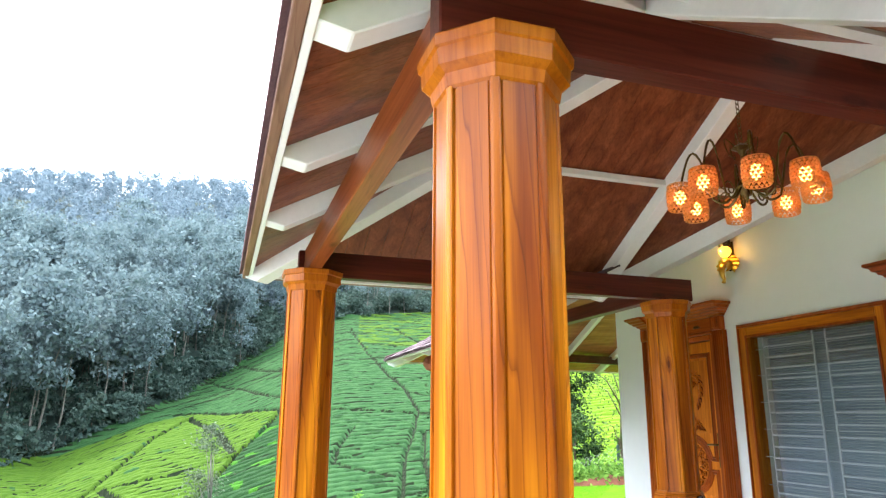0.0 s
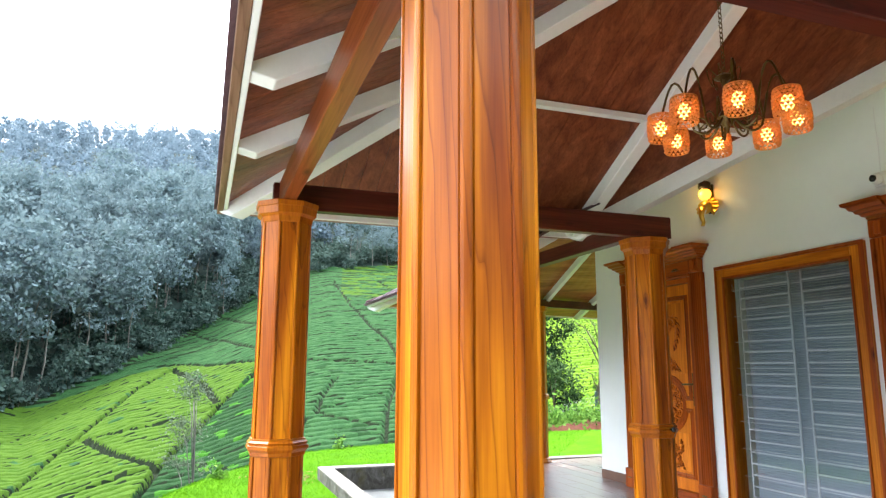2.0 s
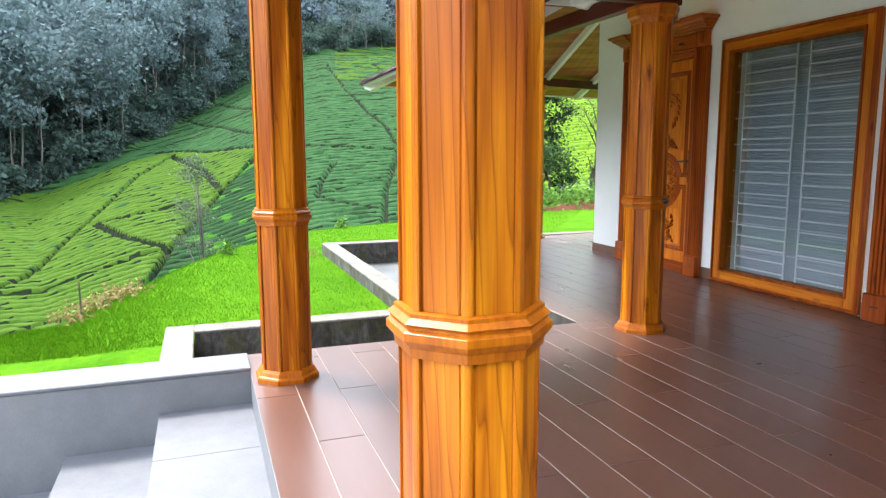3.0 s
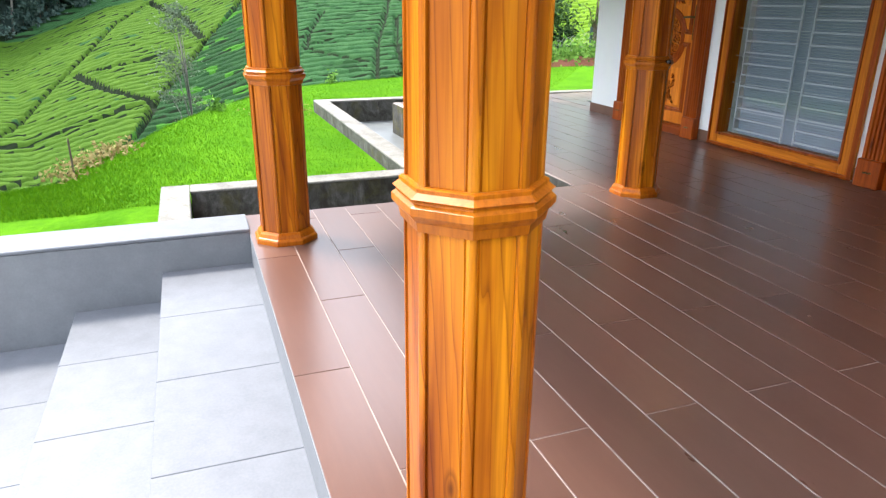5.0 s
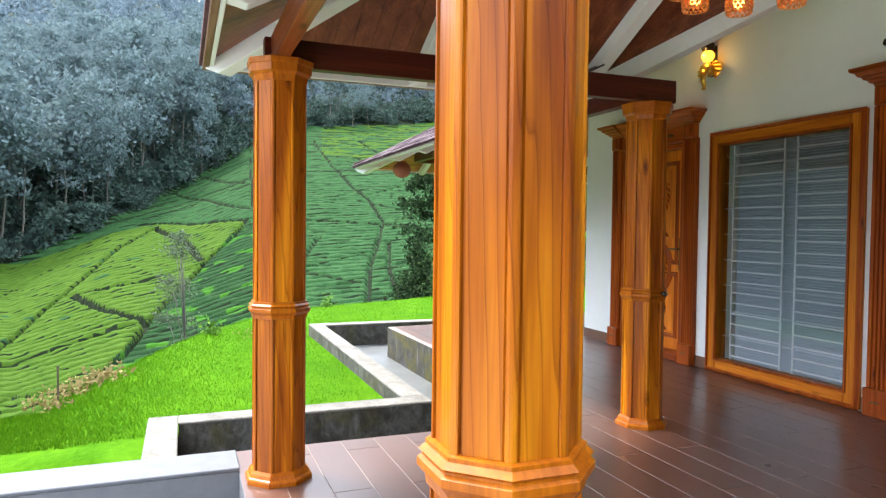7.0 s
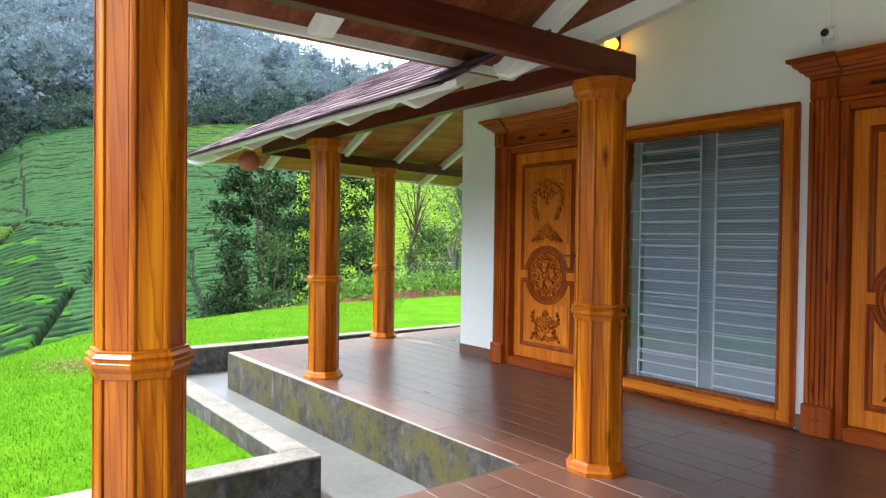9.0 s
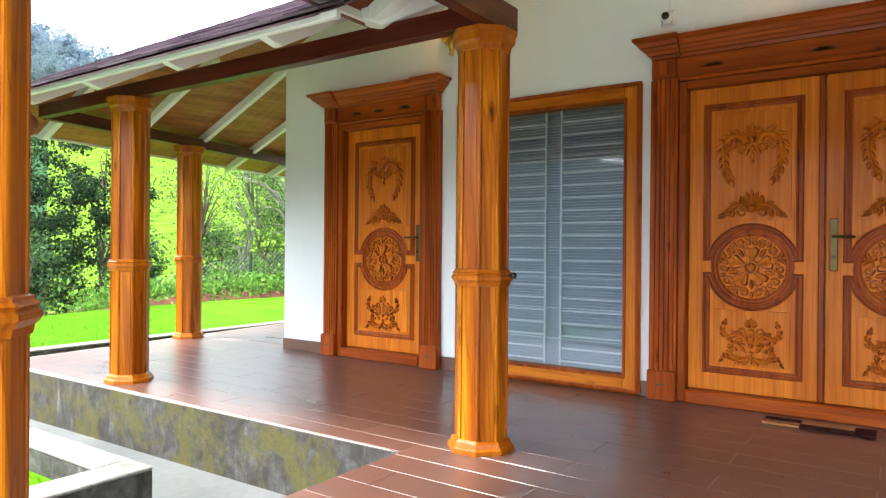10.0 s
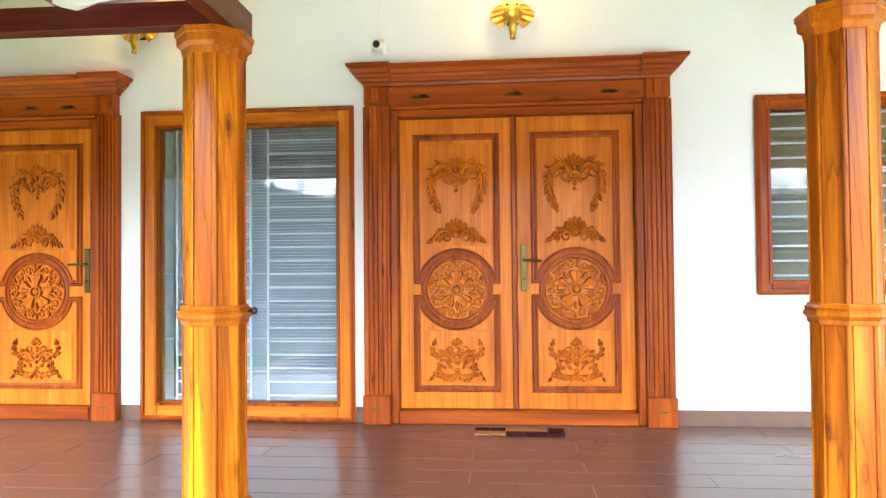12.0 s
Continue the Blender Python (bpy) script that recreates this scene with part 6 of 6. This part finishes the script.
tagged(bank, "bank of bare red soil along the lawn", "soil", kind="structure")

# wire fence
fence = thing("fence", "dark green wire mesh fence on slim posts", "fence", (0, 0, 0))
WIRE = plain("fence_wire", (0.10, 0.13, 0.11), (0.18, 0.20, 0.18), 10, 0.5)
FENCE_GREEN = plain("dark_green_post", (0.012, 0.03, 0.028), (0.025, 0.05, 0.045), 10, 0.5)
posts = [spot(23 + 4.3 * k, 18.6 + 0.28 * k) for k in range(8)]
for x_, y_, z_ in posts:
    part("post", boxbm(x_ - 0.035, x_ + 0.035, y_ - 0.035, y_ + 0.035, z_ - 0.2, z_ + 1.55, 0.006), FENCE_GREEN, fence)
for p0, p1 in zip(posts, posts[1:]):
    bm = bmesh.new()
    L_ = math.dist(p0[:2], p1[:2])
    n_ = int(L_ / 0.13)
    def on(u, h):
        return (p0[0] + (p1[0] - p0[0]) * u, p0[1] + (p1[1] - p0[1]) * u, p0[2] + (p1[2] - p0[2]) * u + h)
    for k in range(-9, n_):
        for a_, b_ in (((k / n_, 0.1), ((k + 10) / n_, 1.45)), (((k + 10) / n_, 0.1), (k / n_, 1.45))):
            (u0, h0), (u1, h1) = a_, b_
            if u0 > u1:
                (u0, h0), (u1, h1) = (u1, h1), (u0, h0)
            c0, c1 = max(0.0, u0), min(1.0, u1)
            if c1 - c0 < 0.01:
                continue
            f0, f1 = (c0 - u0) / (u1 - u0), (c1 - u0) / (u1 - u0)
            tube(bm, [on(c0, h0 + (h1 - h0) * f0), on(c1, h0 + (h1 - h0) * f1)], 0.004, 3)
    part("mesh_panel", bm, WIRE, fence)

# ---- grass blades on the near lawn ----
n_bl = 130000
th_b = g.uniform(-40, 36, n_bl)
rc_b = crest(th_b)
r_b = np.sqrt(g.uniform(2.2 ** 2, (rc_b + 0.3) ** 2))
xb = EYE_O[0] - r_b * np.cos(np.radians(th_b))
yb = EYE_O[1] + r_b * np.sin(np.radians(th_b))
zb = ground_z(r_b, th_b)
ok = (xb < -2.84) & ((yb < -2.95) | (xb < -7.22))
xb, yb, zb = xb[ok], yb[ok], zb[ok]
m_ = len(xb)
aa = g.uniform(0, 6.28, m_)
hh = g.uniform(0.012, 0.034, m_)
ww = g.uniform(0.002, 0.0045, m_)
tipx, tipy = g.normal(size=m_) * 0.014, g.normal(size=m_) * 0.014
base1 = np.stack([xb - ww * np.cos(aa), yb - ww * np.sin(aa), zb - 0.01], 1)
base2 = np.stack([xb + ww * np.cos(aa), yb + ww * np.sin(aa), zb - 0.01], 1)
tip1 = np.stack([xb + tipx + 0.001, yb + tipy, zb + hh], 1)
tip2 = np.stack([xb + tipx - 0.001, yb + tipy, zb + hh], 1)
GRASS_BLADE = leaf_material("grass_blade", (0.030, 0.125, 0.002), (0.115, 0.255, 0.006))
blades = joined("grass", np.stack([base1, base2, tip1, tip2], 1).reshape(-1, 3), np.arange(4 * m_).reshape(m_, 4), [GRASS_BLADE])
tagged(blades, "short bright green lawn grass", "grass", kind="stuff")

# ---- pieces: floor planks ----
PL, PW, G = 1.203, 0.2035, 0.0045
full = None


def in_deck(x, y):
    return (y >= DECK_Y or (PORCH_X <= x <= 3.4)) and x <= 7.5


row = 0
y = -4.111 - 0.2035
while y < 3.4:
    y0, y1 = y + G / 2, y + PW - G / 2
    if y0 < 0 < y1:
        y1 = -0.002
    start = 0.971 - PL * 8 + (PL / 2 if row % 2 == 0 else 0)
    lo_x = PORCH_X if (y0 + y1) / 2 < DECK_Y else DECK_END - max(0.0, (y0 - DECK_Y) * 0.095)
    hi_x = 3.4 if (y0 + y1) / 2 < DECK_Y else 7.5
    if y0 >= -0.01:
        hi_x = WALL_END
    if y1 > 0.0 and y0 < -0.01:
        y1 = -0.002
    if y0 < DECK_Y < y1:
        lo_x = PORCH_X
    x = start
    while x < hi_x:
        a, b = max(x, lo_x), min(x + PL, hi_x)
        if b - a > 0.02 and y1 - y0 > 0.02:
            if b - a > PL - 0.001 and y1 - y0 > PW - G - 0.001:
                if full is None:
                    full = part("plank", boxbm(-PL / 2 + G / 2, PL / 2 - G / 2, -PW / 2 + G / 2, PW / 2 - G / 2, -0.009, 0.0, 0.0012), PLANK, floor)
                    full.location = ((a + b) / 2, (y0 + y1) / 2, 0)
                else:
                    share("plank", full, floor, ((a + b) / 2, (y0 + y1) / 2, 0))
            else:
                h0 = (b - a) / 2 - G / 2
                part("plank", boxbm(-h0, h0, -(y1 - y0) / 2, (y1 - y0) / 2, -0.009, 0.0, 0.0012), PLANK, floor).location = ((a + b) / 2, (y0 + y1) / 2, 0)
        x += PL
    y += PW
    row += 1
# the strip between the last whole row and the edge of the wing deck
yy = -4.111 - 0.2035
while yy < DECK_Y - PW:
    yy += PW
x = DECK_END
while x < PORCH_X - 0.05 and yy + PW - DECK_Y > 0.02:
    b = min(x + PL, PORCH_X)
    h0, h1 = (b - x) / 2 - G / 2, (yy + PW - G / 2 - DECK_Y - 0.003) / 2
    part("plank", boxbm(-h0, h0, -h1, h1, -0.009, 0.0, 0.0012), PLANK, floor).location = ((x + b) / 2, DECK_Y + 0.003 + h1, 0)
    x = b

# ---- pieces: shingles of the wing roof ----
SH_W, SH_E = 0.30, 0.132
ang = math.atan(WING_PITCH)
first_sh = None


def shingle_material():
    """Granular plum felt tab; each tab has a tone of its own."""
    m, n, l, p = material("plum_shingle_tab")
    v, rnd = shifted(n, l, coords(n, l, (1, 1, 1)), 31.0)
    f = noise_tex(n, l, v, 90, 3, 0.6)
    tone_ = ramp(n, l, rnd, [(0.0, (0.050, 0.034, 0.042)), (0.5, (0.105, 0.076, 0.088)), (1.0, (0.19, 0.145, 0.16))])
    grit = ramp(n, l, f, [(0.3, (0.75, 0.75, 0.75)), (0.7, (1.2, 1.2, 1.2))])
    l.new(mixed(n, l, 1.0, tone_, grit, "MULTIPLY"), p.inputs["Base Color"])
    p.inputs["Roughness"].default_value = 0.92
    p.inputs["Specular IOR Level"].default_value = 0.08
    bump(n, l, p, f, 0.4, 0.003)
    return m


SHINGLE_TAB = shingle_material()
slope_len = (WT + 0.5) / math.cos(ang)
j = 0
count = 0
while j * SH_E < slope_len:
    d = j * SH_E
    yb, zb = WING_Y - 0.075 + d * math.cos(ang), wing_z(WING_Y - 0.075, 0.139) + d * math.sin(ang)
    xstart = WING_X - 0.06 + d * math.cos(ang) + (0.13 if j % 2 else 0.0)
    x = xstart
    while x < -1.75:
        w = SH_W - 0.006
        lift = 0.004 * ((j * 7 + int(x * 13)) % 3)
        if first_sh is None:
            bm = boxbm(0, w, 0, SH_E + 0.05, 0.0, 0.012)
            first_sh = part("shingle", bm, SHINGLE_TAB, wing_roof)
            first_sh.location, first_sh.rotation_euler = (x, yb, zb), (ang - 0.06, 0, 0)
        else:
            share("shingle", first_sh, wing_roof, (x, yb, zb + lift * 0.4), (ang - 0.06 + lift, 0, 0))
        count += 1
        x += SH_W
    j += 1
